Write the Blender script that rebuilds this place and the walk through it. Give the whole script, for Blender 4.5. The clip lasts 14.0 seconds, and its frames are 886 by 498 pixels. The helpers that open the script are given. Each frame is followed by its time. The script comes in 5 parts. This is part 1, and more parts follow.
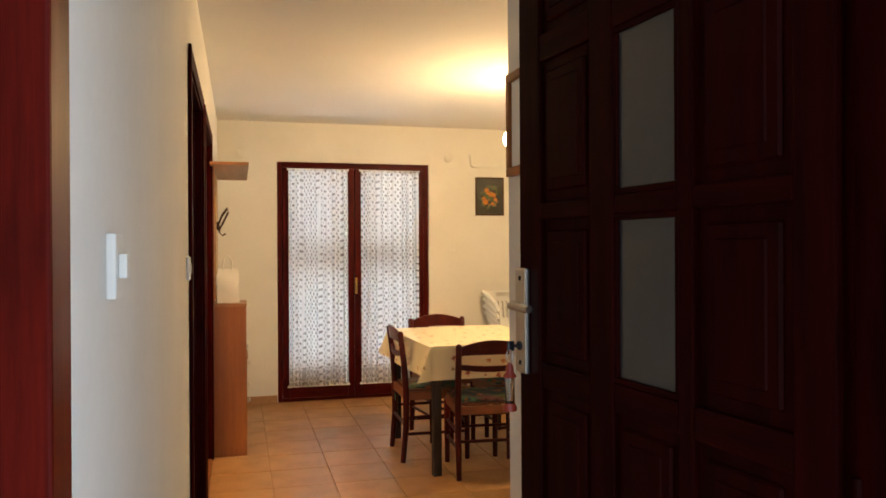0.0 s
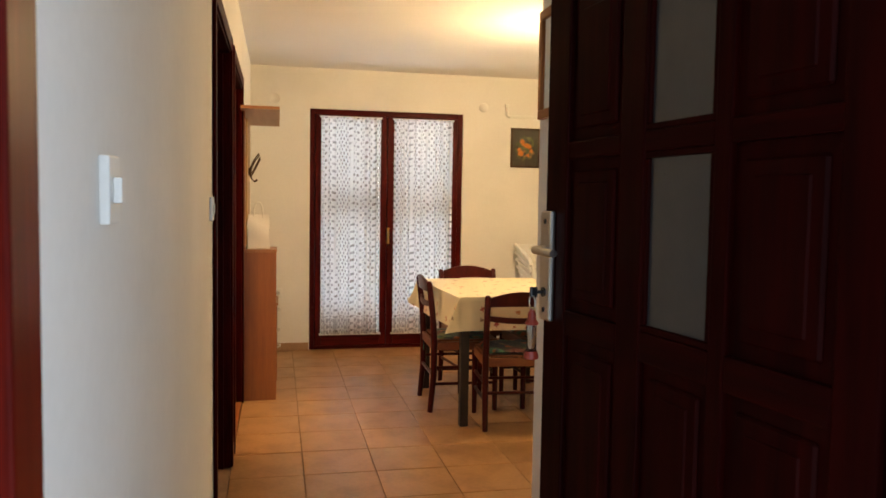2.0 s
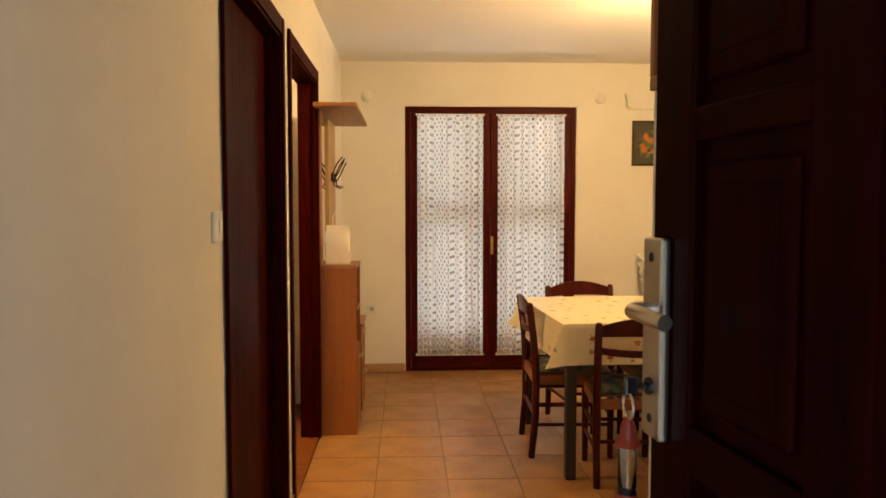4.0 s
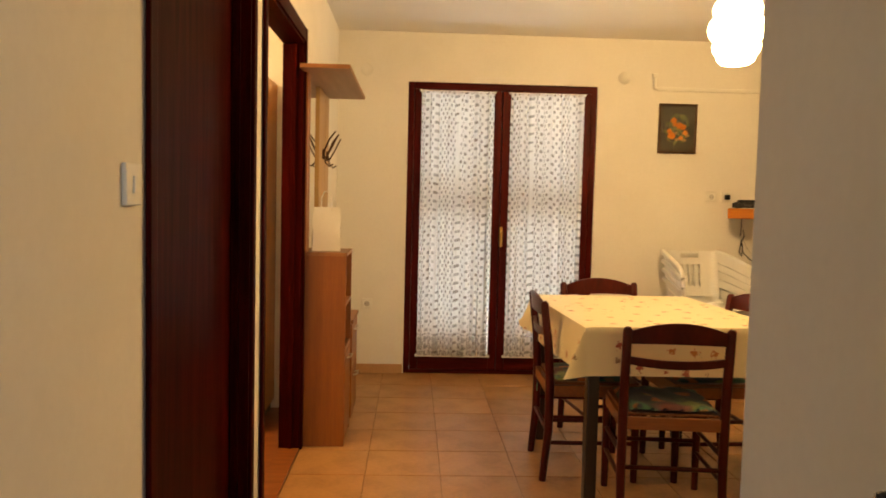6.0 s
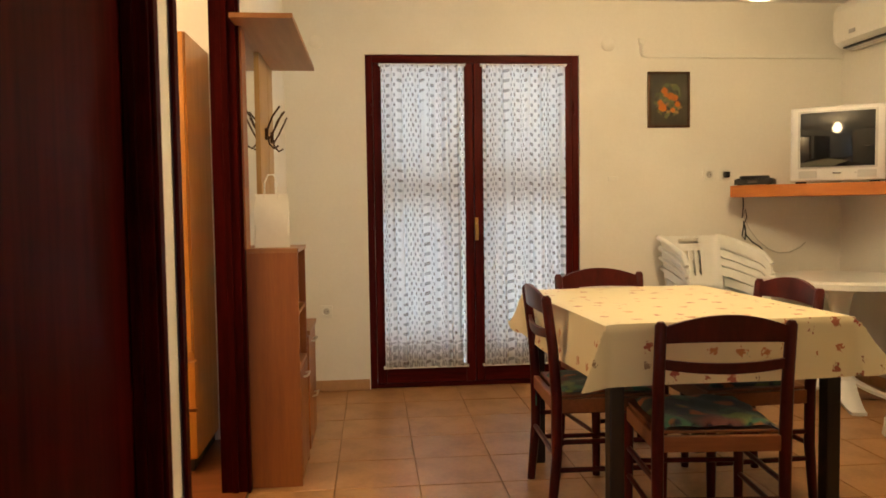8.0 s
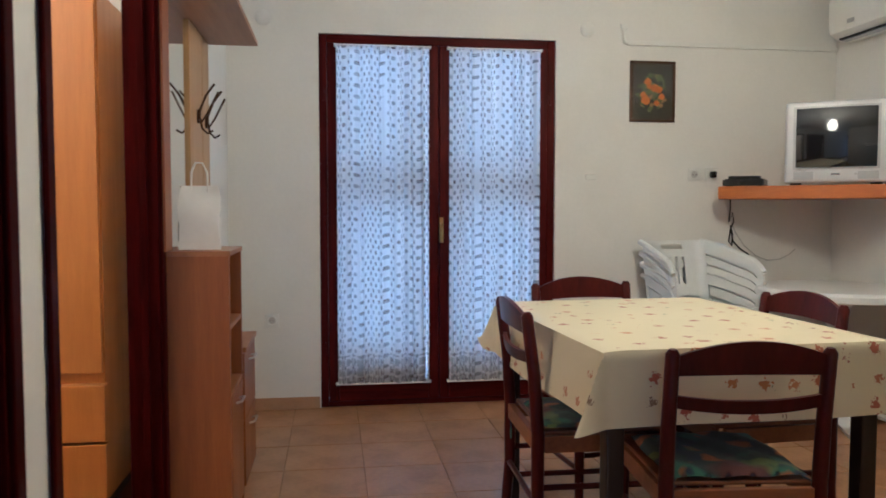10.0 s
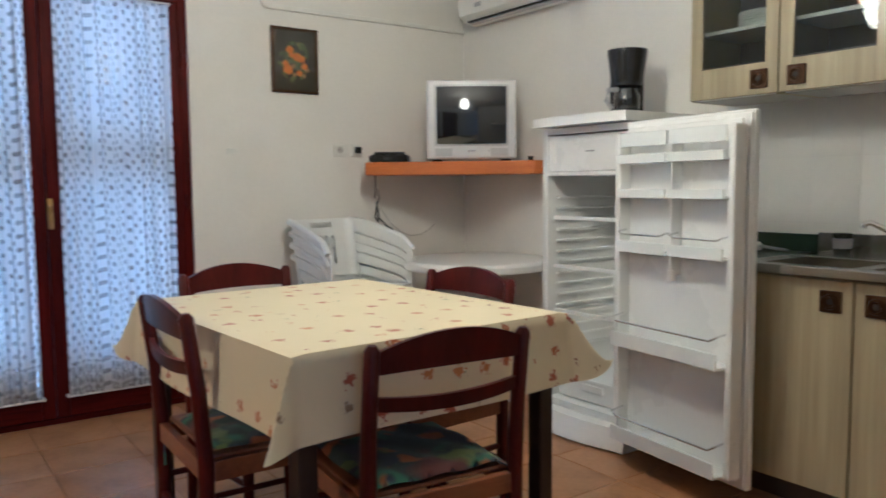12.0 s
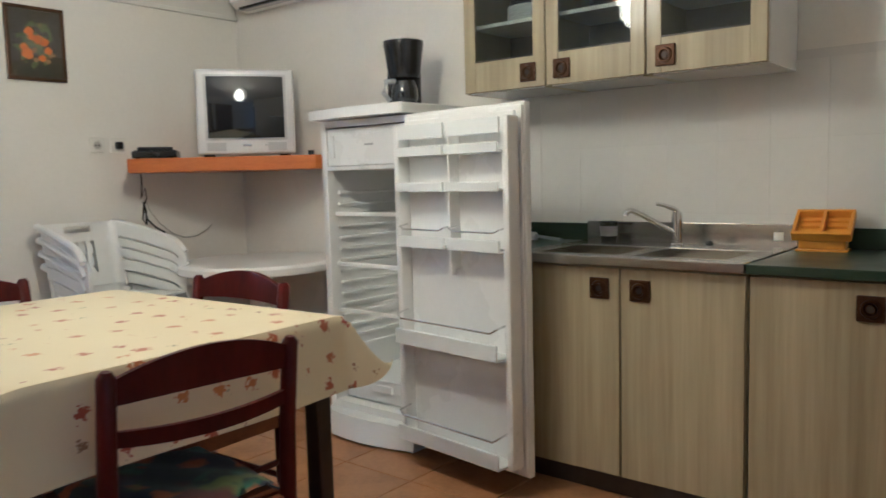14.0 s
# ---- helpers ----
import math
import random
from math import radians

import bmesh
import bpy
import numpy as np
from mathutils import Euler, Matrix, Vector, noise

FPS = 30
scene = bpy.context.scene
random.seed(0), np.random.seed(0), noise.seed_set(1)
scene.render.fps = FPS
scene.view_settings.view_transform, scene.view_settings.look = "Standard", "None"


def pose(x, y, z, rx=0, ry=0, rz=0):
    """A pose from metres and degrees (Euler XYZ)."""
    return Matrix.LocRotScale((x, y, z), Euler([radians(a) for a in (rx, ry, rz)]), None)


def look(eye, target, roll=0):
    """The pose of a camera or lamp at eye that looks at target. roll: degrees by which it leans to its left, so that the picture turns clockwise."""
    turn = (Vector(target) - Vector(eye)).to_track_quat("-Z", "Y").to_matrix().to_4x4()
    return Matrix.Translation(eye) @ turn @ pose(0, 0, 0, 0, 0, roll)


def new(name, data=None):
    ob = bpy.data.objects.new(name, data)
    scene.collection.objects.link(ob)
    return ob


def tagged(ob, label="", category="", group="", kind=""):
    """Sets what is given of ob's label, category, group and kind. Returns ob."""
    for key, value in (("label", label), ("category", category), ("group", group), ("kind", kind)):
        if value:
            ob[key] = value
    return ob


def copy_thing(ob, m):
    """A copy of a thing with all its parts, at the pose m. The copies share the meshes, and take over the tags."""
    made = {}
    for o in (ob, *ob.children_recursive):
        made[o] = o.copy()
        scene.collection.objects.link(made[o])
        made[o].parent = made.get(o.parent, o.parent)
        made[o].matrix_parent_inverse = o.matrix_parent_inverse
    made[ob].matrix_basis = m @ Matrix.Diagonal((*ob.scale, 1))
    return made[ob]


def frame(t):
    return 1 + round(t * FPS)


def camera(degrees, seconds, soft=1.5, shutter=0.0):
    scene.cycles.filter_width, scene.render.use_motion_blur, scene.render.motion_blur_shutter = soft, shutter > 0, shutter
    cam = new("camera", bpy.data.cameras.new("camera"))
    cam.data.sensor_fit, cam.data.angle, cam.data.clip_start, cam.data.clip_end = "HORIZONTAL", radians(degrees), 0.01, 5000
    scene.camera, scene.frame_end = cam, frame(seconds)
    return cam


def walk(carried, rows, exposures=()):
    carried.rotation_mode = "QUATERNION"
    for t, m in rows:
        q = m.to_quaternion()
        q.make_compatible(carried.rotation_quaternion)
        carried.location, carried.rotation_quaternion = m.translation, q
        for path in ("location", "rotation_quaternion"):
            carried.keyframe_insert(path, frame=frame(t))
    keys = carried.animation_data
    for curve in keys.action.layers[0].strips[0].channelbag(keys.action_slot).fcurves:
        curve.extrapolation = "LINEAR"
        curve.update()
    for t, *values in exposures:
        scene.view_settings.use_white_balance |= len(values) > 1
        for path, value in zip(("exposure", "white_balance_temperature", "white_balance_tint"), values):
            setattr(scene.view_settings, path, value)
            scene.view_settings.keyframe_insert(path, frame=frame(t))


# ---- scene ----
cam = camera(60.0, 14.0, soft=1.6, shutter=0.5)
PATH = [
    (0, (0.283, -0.137, 1.405), (0.797, 1.796, 1.402), -0.3),
    (0.5, (0.283, -0.155, 1.406), (0.808, 1.775, 1.361), 1.2),
    (1, (0.279, -0.168, 1.398), (0.778, 1.768, 1.33), 1.9),
    (1.5, (0.294, -0.165, 1.387), (0.773, 1.775, 1.296), 0.9),
    (2, (0.335, -0.071, 1.371), (0.757, 1.88, 1.25), 0.9),
    (2.5, (0.391, 0.126, 1.393), (0.802, 2.079, 1.261), 1.6),
    (3, (0.474, 0.296, 1.378), (0.815, 2.262, 1.241), 1.0),
    (3.5, (0.59, 0.496, 1.395), (0.758, 2.485, 1.259), 0.5),
    (3.7, (0.61, 0.555, 1.401), (0.711, 2.549, 1.281), -0.2),
    (5.8, (0.659, 1.2, 1.324), (0.763, 3.195, 1.214), 0.9),
    (6, (0.67, 1.225, 1.317), (0.751, 3.22, 1.192), 1.4),
    (6.5, (0.648, 1.378, 1.205), (0.698, 3.373, 1.074), 1.5),
    (7, (0.618, 1.524, 1.202), (0.721, 3.518, 1.087), 0.1),
    (7.5, (0.608, 1.715, 1.175), (0.771, 3.707, 1.089), -1.1),
    (8, (0.647, 1.94, 1.195), (0.83, 3.929, 1.089), -0.8),
    (8.5, (0.656, 2.09, 1.192), (0.852, 4.078, 1.092), -0.2),
    (11, (0.713, 2.676, 1.185), (1.281, 4.589, 1.052), 0.0),
    (11.5, (0.696, 2.784, 1.186), (1.617, 4.553, 1.038), -0.9),
    (12, (0.7, 2.831, 1.18), (1.865, 4.447, 1.014), -0.5),
    (12.5, (0.719, 2.842, 1.179), (2.017, 4.352, 1.0), 0.0),
    (13, (0.739, 2.848, 1.179), (2.135, 4.268, 0.993), 0.0),
    (13.5, (0.767, 2.868, 1.175), (2.246, 4.201, 0.987), -0.8),
    (14, (0.858, 2.886, 1.177), (2.4, 4.146, 0.99), -1.5),
]
# white balance and brightness of the clip's own camera along the walk
LOOK = [(0.0, -0.03, 7000, 18), (1.0, -0.03, 7000, 18), (2.0, -0.03, 6800, 17), (2.5, -0.07, 7300, 17), (3.5, -0.16, 8300, 19), (6.0, -0.10, 8800, 18), (7.5, -0.15, 7800, 15), (8.0, -0.20, 6700, 14), (8.6, -0.24, 5650, 14), (10.8, -0.48, 4220, 12), (12.0, -0.40, 4280, 12), (12.5, -0.38, 4300, 12), (14.0, -0.38, 4330, 12)]
walk(cam, [(t, look(eye, target, roll)) for t, eye, target, roll in PATH], LOOK)

# ---- world, sun, large lights ----
world = bpy.data.worlds.new("sky")
scene.world = world
world.use_nodes = True
wn = world.node_tree.nodes
wl = world.node_tree.links
sky = wn.new("ShaderNodeTexSky")
sky.sky_type = "NISHITA"
sky.sun_disc = False
sky.sun_elevation = radians(48)
sky.sun_rotation = radians(90)
wn["Background"].inputs["Strength"].default_value = 0.15
wl.new(sky.outputs["Color"], wn["Background"].inputs["Color"])

sun_data = bpy.data.lights.new("sun", "SUN")
sun_data.energy, sun_data.angle, sun_data.color = 4.5, radians(0.5), (1.0, 0.95, 0.88)
sun = new("sun", sun_data)
sun.matrix_world = look((20, 0, 22), (0, 0, 0))

LAMP = (2.15, 4.775)
bulb_data = bpy.data.lights.new("bulb", "POINT")
bulb_data.energy, bulb_data.color, bulb_data.shadow_soft_size = 10, (1.0, 0.70, 0.33), 0.085
bulb = new("bulb_light", bulb_data)
bulb.location = (LAMP[0], LAMP[1], 2.175)

# daylight standing in the two outer openings
door_day = bpy.data.lights.new("entrance_daylight", "AREA")
door_day.shape, door_day.size, door_day.size_y, door_day.energy, door_day.color = "RECTANGLE", 0.9, 2.0, 9, (0.60, 0.80, 1.0)
door_sky = new("entrance_daylight", door_day)
door_sky.matrix_world = look((0.59, 0.28, 1.06), (0.59, 2.0, 1.06))
win_day = bpy.data.lights.new("balcony_daylight", "AREA")
win_day.shape, win_day.size, win_day.size_y, win_day.energy, win_day.color = "RECTANGLE", 1.42, 2.16, 145, (0.67, 0.87, 1.0)
win_sky = new("balcony_daylight", win_day)
win_sky.matrix_world = look((1.339, 7.27, 1.1), (1.339, 5.0, 1.1))

room_data = bpy.data.lights.new("bedroom_bulb", "POINT")
room_data.energy, room_data.color, room_data.shadow_soft_size = 65, (1.0, 0.72, 0.38), 0.08
room_bulb = new("bedroom_bulb_light", room_data)
room_bulb.location = (-1.2, 4.4, 2.32)

# ---- materials ----
def mix_rgb(nt, fac, a, b, mode="MIX"):
    n = nt.nodes.new("ShaderNodeMix")
    n.data_type, n.blend_type = "RGBA", mode
    for sock, v in ((n.inputs[0], fac), (n.inputs[6], a), (n.inputs[7], b)):
        if isinstance(v, bpy.types.NodeSocket):
            nt.links.new(v, sock)
        elif isinstance(v, (int, float)):
            sock.default_value = v
        else:
            sock.default_value = (*v[:3], 1)
    return n.outputs[2]


def math_node(nt, op, a, b=0.0, c=0.0):
    n = nt.nodes.new("ShaderNodeMath")
    n.operation = op
    for sock, v in zip(n.inputs, (a, b, c)):
        if isinstance(v, bpy.types.NodeSocket):
            nt.links.new(v, sock)
        else:
            sock.default_value = v
    return n.outputs[0]


def coords(nt, stretch=(1, 1, 1), kind="Object"):
    tc = nt.nodes.new("ShaderNodeTexCoord")
    mp = nt.nodes.new("ShaderNodeMapping")
    mp.inputs["Scale"].default_value = stretch
    nt.links.new(tc.outputs[kind], mp.inputs["Vector"])
    return mp.outputs["Vector"]


def noise_tex(nt, vec, scale, detail=4.0, rough=0.55):
    n = nt.nodes.new("ShaderNodeTexNoise")
    n.inputs["Scale"].default_value, n.inputs["Detail"].default_value = scale, detail
    n.inputs["Roughness"].default_value = rough
    nt.links.new(vec, n.inputs["Vector"])
    return n.outputs["Fac"]


def ramp(nt, fac, lo, hi):
    n = nt.nodes.new("ShaderNodeMapRange")
    n.inputs["From Min"].default_value, n.inputs["From Max"].default_value = lo, hi
    nt.links.new(fac, n.inputs["Value"])
    return n.outputs["Result"]


def surf(name, c1, c2, scale=6, fine=60, rough=0.5, metal=0.0, bump=0.1, stretch=(1, 1, 1), vary=0.0, coat=0.0,
         spec=0.5, bump_size=0.002, stain=None, stain_scale=1.2):
    """A painted, wooden, plastic, ceramic or metal surface: coarse and fine variation, stains, relief."""
    m = bpy.data.materials.new(name)
    m.use_nodes = True
    nt = m.node_tree
    b = nt.nodes["Principled BSDF"]
    vec = coords(nt, stretch)
    big = noise_tex(nt, vec, scale, 5)
    small = noise_tex(nt, vec, fine, 3)
    f = math_node(nt, "ADD", math_node(nt, "MULTIPLY", big, 0.65), math_node(nt, "MULTIPLY", small, 0.35))
    col = mix_rgb(nt, ramp(nt, f, 0.32, 0.68), c1, c2)
    if stain:
        col = mix_rgb(nt, math_node(nt, "MULTIPLY", ramp(nt, noise_tex(nt, coords(nt), stain_scale, 6, 0.6), 0.52, 0.75), 0.6), col, stain)
    if vary:
        info = nt.nodes.new("ShaderNodeObjectInfo")
        v = nt.nodes.new("ShaderNodeHueSaturation")
        nt.links.new(math_node(nt, "ADD", math_node(nt, "MULTIPLY", info.outputs["Random"], 2 * vary), 1 - vary), v.inputs["Value"])
        nt.links.new(col, v.inputs["Color"])
        col = v.outputs["Color"]
    nt.links.new(col, b.inputs["Base Color"])
    nt.links.new(math_node(nt, "ADD", rough - 0.06, math_node(nt, "MULTIPLY", big, 0.12)), b.inputs["Roughness"])
    b.inputs["Metallic"].default_value = metal
    b.inputs["Specular IOR Level"].default_value = spec
    b.inputs["Coat Weight"].default_value = coat
    b.inputs["Coat Roughness"].default_value = 0.04 if coat > 0.9 else 0.15
    if bump:
        bn = nt.nodes.new("ShaderNodeBump")
        bn.inputs["Strength"].default_value, bn.inputs["Distance"].default_value = bump, bump_size
        nt.links.new(f, bn.inputs["Height"])
        nt.links.new(bn.outputs["Normal"], b.inputs["Normal"])
    return m


def glass_mat(name, tint=(1, 1, 1), rough=0.0):
    m = bpy.data.materials.new(name)
    m.use_nodes = True
    b = m.node_tree.nodes["Principled BSDF"]
    b.inputs["Base Color"].default_value = (*tint, 1)
    b.inputs["Roughness"].default_value = rough
    b.inputs["Transmission Weight"].default_value = 1.0
    b.inputs["IOR"].default_value = 1.45
    return m


def glow_mat(name, color, strength):
    m = bpy.data.materials.new(name)
    m.use_nodes = True
    b = m.node_tree.nodes["Principled BSDF"]
    b.inputs["Base Color"].default_value = (0.9, 0.87, 0.8, 1)
    b.inputs["Roughness"].default_value = 0.15
    b.inputs["Emission Color"].default_value = (*color, 1)
    b.inputs["Emission Strength"].default_value = strength
    return m


PLASTER = surf("wall_paint", (0.82, 0.80, 0.75), (0.76, 0.74, 0.69), 1.6, 45, 0.85, bump=0.25, stain=(0.70, 0.68, 0.62))
CEIL = surf("ceiling_paint", (0.82, 0.81, 0.78), (0.77, 0.76, 0.73), 1.2, 70, 0.9, bump=0.2)
RENDERED = surf("outdoor_plaster", (0.72, 0.74, 0.70), (0.55, 0.57, 0.53), 5, 90, 0.95, bump=0.9, bump_size=0.006)
GRAIN_Z = (26, 26, 1.6)
MAHOG = surf("mahogany_stain", (0.098, 0.0068, 0.0043), (0.027, 0.0025, 0.0019), 1.2, 6, 0.40, stretch=GRAIN_Z, bump=0.12, spec=0.07)
MAHOG_X = surf("mahogany_stain_level", (0.098, 0.0068, 0.0043), (0.027, 0.0025, 0.0019), 1.2, 6, 0.40, stretch=(1.6, 26, 26), bump=0.12, spec=0.07)
INNERDOOR = [surf("inner_door_stain", (0.052, 0.0026, 0.0016), (0.012, 0.0009, 0.0006), 1.2, 6, 0.42, stretch=q, bump=0.12, spec=0.02) for q in (GRAIN_Z, (26, 1.6, 26))]
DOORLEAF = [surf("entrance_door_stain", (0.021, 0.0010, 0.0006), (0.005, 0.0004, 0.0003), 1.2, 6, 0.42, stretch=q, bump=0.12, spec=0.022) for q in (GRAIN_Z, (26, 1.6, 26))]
# left jamb: the daylight on it is put into a redder, lighter stain
JAMBWOOD = surf("daylit_red_frame", (0.13, 0.0075, 0.0035), (0.040, 0.0022, 0.0012), 0.9, 6, 0.36, stretch=GRAIN_Z, bump=0.15, spec=0.06, stain=(0.02, 0.002, 0.0015), stain_scale=5)
CHAIRWOOD = surf("red_chair_wood", (0.080, 0.0065, 0.0045), (0.032, 0.003, 0.0025), 1.0, 5, 0.32, stretch=(14, 14, 3), bump=0.06, spec=0.20, coat=0.04)
SEATWOOD = surf("orange_seat_wood", (0.26, 0.085, 0.025), (0.16, 0.045, 0.014), 1.2, 6, 0.35, stretch=(2, 18, 18), bump=0.08, coat=0.3)
BLACKWOOD = surf("black_table_wood", (0.020, 0.010, 0.008), (0.010, 0.006, 0.006), 2, 12, 0.35, stretch=(10, 10, 2), bump=0.06)
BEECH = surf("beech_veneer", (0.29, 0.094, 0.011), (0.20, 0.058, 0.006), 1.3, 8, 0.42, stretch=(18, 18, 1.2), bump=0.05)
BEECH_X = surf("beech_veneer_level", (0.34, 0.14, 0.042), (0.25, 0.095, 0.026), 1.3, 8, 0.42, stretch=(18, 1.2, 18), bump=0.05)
OAKPALE = surf("pale_beech_board", (0.46, 0.27, 0.095), (0.37, 0.20, 0.062), 1.3, 8, 0.42, stretch=(18, 18, 1.2), bump=0.05)
KITCHEN = surf("pale_limed_oak", (0.47, 0.405, 0.25), (0.275, 0.23, 0.132), 0.9, 5, 0.45, stretch=(11, 11, 0.5), bump=0.08, vary=0.05, coat=0.35)
SHELFWOOD = surf("orange_varnished_pine", (0.58, 0.18, 0.018), (0.45, 0.12, 0.011), 1.2, 8, 0.34, stretch=(4, 4, 20), bump=0.05, coat=0.15)
WARDROBE = surf("orange_wardrobe_veneer", (0.50, 0.19, 0.020), (0.40, 0.14, 0.013), 1.2, 8, 0.35, stretch=(16, 16, 1.3), bump=0.05, coat=0.2)
WHITEPL = surf("white_garden_plastic", (0.84, 0.84, 0.82), (0.79, 0.79, 0.76), 4, 40, 0.32, bump=0.04)
ENAMEL = surf("white_enamel", (0.86, 0.86, 0.84), (0.82, 0.82, 0.80), 2, 60, 0.22, bump=0.03, coat=0.3)
LINER = surf("fridge_liner", (0.85, 0.85, 0.83), (0.81, 0.81, 0.79), 2, 40, 0.28, bump=0.03)
FROST = surf("translucent_shelf", (0.83, 0.85, 0.84), (0.78, 0.80, 0.79), 3, 40, 0.2, bump=0.02)
SWITCHPL = surf("switch_plastic", (0.80, 0.79, 0.74), (0.74, 0.73, 0.68), 5, 60, 0.35, bump=0.02)
GREYPL = surf("silver_plastic", (0.46, 0.46, 0.47), (0.40, 0.40, 0.41), 4, 90, 0.35, metal=0.3, bump=0.02)
TVPL = surf("tv_silver_case", (0.62, 0.62, 0.62), (0.55, 0.55, 0.56), 4, 90, 0.35, metal=0.15, bump=0.02)
BLACKPL = surf("black_plastic", (0.012, 0.012, 0.013), (0.008, 0.008, 0.009), 4, 60, 0.22, bump=0.03)
STEEL = surf("brushed_steel", (0.46, 0.45, 0.43), (0.40, 0.39, 0.37), 3, 60, 0.22, metal=1.0, stretch=(8, 1.2, 8), bump=0.012)
CHROME = surf("chrome", (0.75, 0.75, 0.75), (0.68, 0.68, 0.68), 4, 40, 0.12, metal=1.0, bump=0.01)
NICKEL = surf("satin_nickel", (0.66, 0.64, 0.60), (0.56, 0.54, 0.50), 6, 60, 0.3, metal=1.0, bump=0.02)
BRASS = surf("aged_brass", (0.60, 0.38, 0.12), (0.46, 0.27, 0.08), 8, 60, 0.3, metal=1.0, bump=0.03)
BRONZE = surf("brown_bronze_pull", (0.095, 0.047, 0.020), (0.045, 0.022, 0.010), 14, 90, 0.35, metal=0.7, bump=0.1)
GREENTOP = surf("dark_green_laminate", (0.030, 0.055, 0.035), (0.018, 0.036, 0.022), 12, 120, 0.3, bump=0.04)
PLINTH = surf("dark_plinth_and_recess_shade", (0.05, 0.035, 0.025), (0.03, 0.02, 0.015), 4, 40, 0.5)
TILE = surf("terracotta_floor_tile", (0.415, 0.215, 0.090), (0.30, 0.145, 0.055), 5, 40, 0.36, vary=0.08, bump=0.10, stain=(0.22, 0.105, 0.045), stain_scale=5)
SKIRT = surf("terracotta_skirting", (0.46, 0.27, 0.13), (0.38, 0.21, 0.10), 5, 40, 0.4, vary=0.06)
GROUT = surf("grout", (0.32, 0.175, 0.082), (0.20, 0.105, 0.050), 8, 90, 0.9)
WTILE = surf("white_wall_tile", (0.74, 0.73, 0.70), (0.70, 0.69, 0.66), 3, 40, 0.08, bump=0.05, vary=0.015)
WGROUT = surf("pale_grout", (0.67, 0.66, 0.63), (0.62, 0.61, 0.58), 8, 60, 0.9)
PAPER = surf("white_paper", (0.88, 0.86, 0.80), (0.82, 0.80, 0.73), 6, 60, 0.7, bump=0.15)
YELLOW = surf("yellow_plastic", (0.75, 0.36, 0.02), (0.66, 0.29, 0.015), 5, 50, 0.35, bump=0.03)
WIREBLK = surf("black_cable", (0.012, 0.012, 0.014), (0.02, 0.02, 0.02), 6, 60, 0.5)
WIREGRY = surf("grey_cable", (0.55, 0.53, 0.50), (0.48, 0.46, 0.43), 6, 60, 0.5)
CONCRETE = surf("pale_concrete", (0.60, 0.60, 0.58), (0.50, 0.50, 0.49), 3, 50, 0.9, bump=0.5)
EARTH = surf("dry_ground", (0.24, 0.22, 0.16), (0.14, 0.15, 0.08), 0.6, 9, 0.95, bump=0.8)
SLATPAINT = surf("shutter_stain", (0.24, 0.15, 0.11), (0.17, 0.105, 0.075), 4, 40, 0.5, bump=0.1)
RED = surf("red_paint", (0.30, 0.030, 0.012), (0.22, 0.02, 0.008), 8, 60, 0.4)
ROSE = surf("parapet_paint", (0.62, 0.45, 0.38), (0.54, 0.38, 0.32), 3, 50, 0.9, bump=0.4)
CLEAR = glass_mat("clear_glass")
DARKGLASS = glass_mat("cabinet_glass", (0.55, 0.60, 0.58))
# opaque pane: the dark gap behind the open leaf is put into its colour
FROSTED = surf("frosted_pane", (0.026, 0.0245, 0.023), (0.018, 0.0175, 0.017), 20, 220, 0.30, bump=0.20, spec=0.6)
SCREEN = surf("dark_tube_screen", (0.012, 0.014, 0.018), (0.010, 0.012, 0.015), 3, 30, 0.09, bump=0.0, coat=1.0)
OPAL = glow_mat("lit_opal_glass", (1.0, 0.74, 0.38), 48.0)
SILVERED = surf("mirror_silvering", (0.88, 0.90, 0.88), (0.86, 0.88, 0.86), 2, 20, 0.03, metal=1.0, bump=0.0)


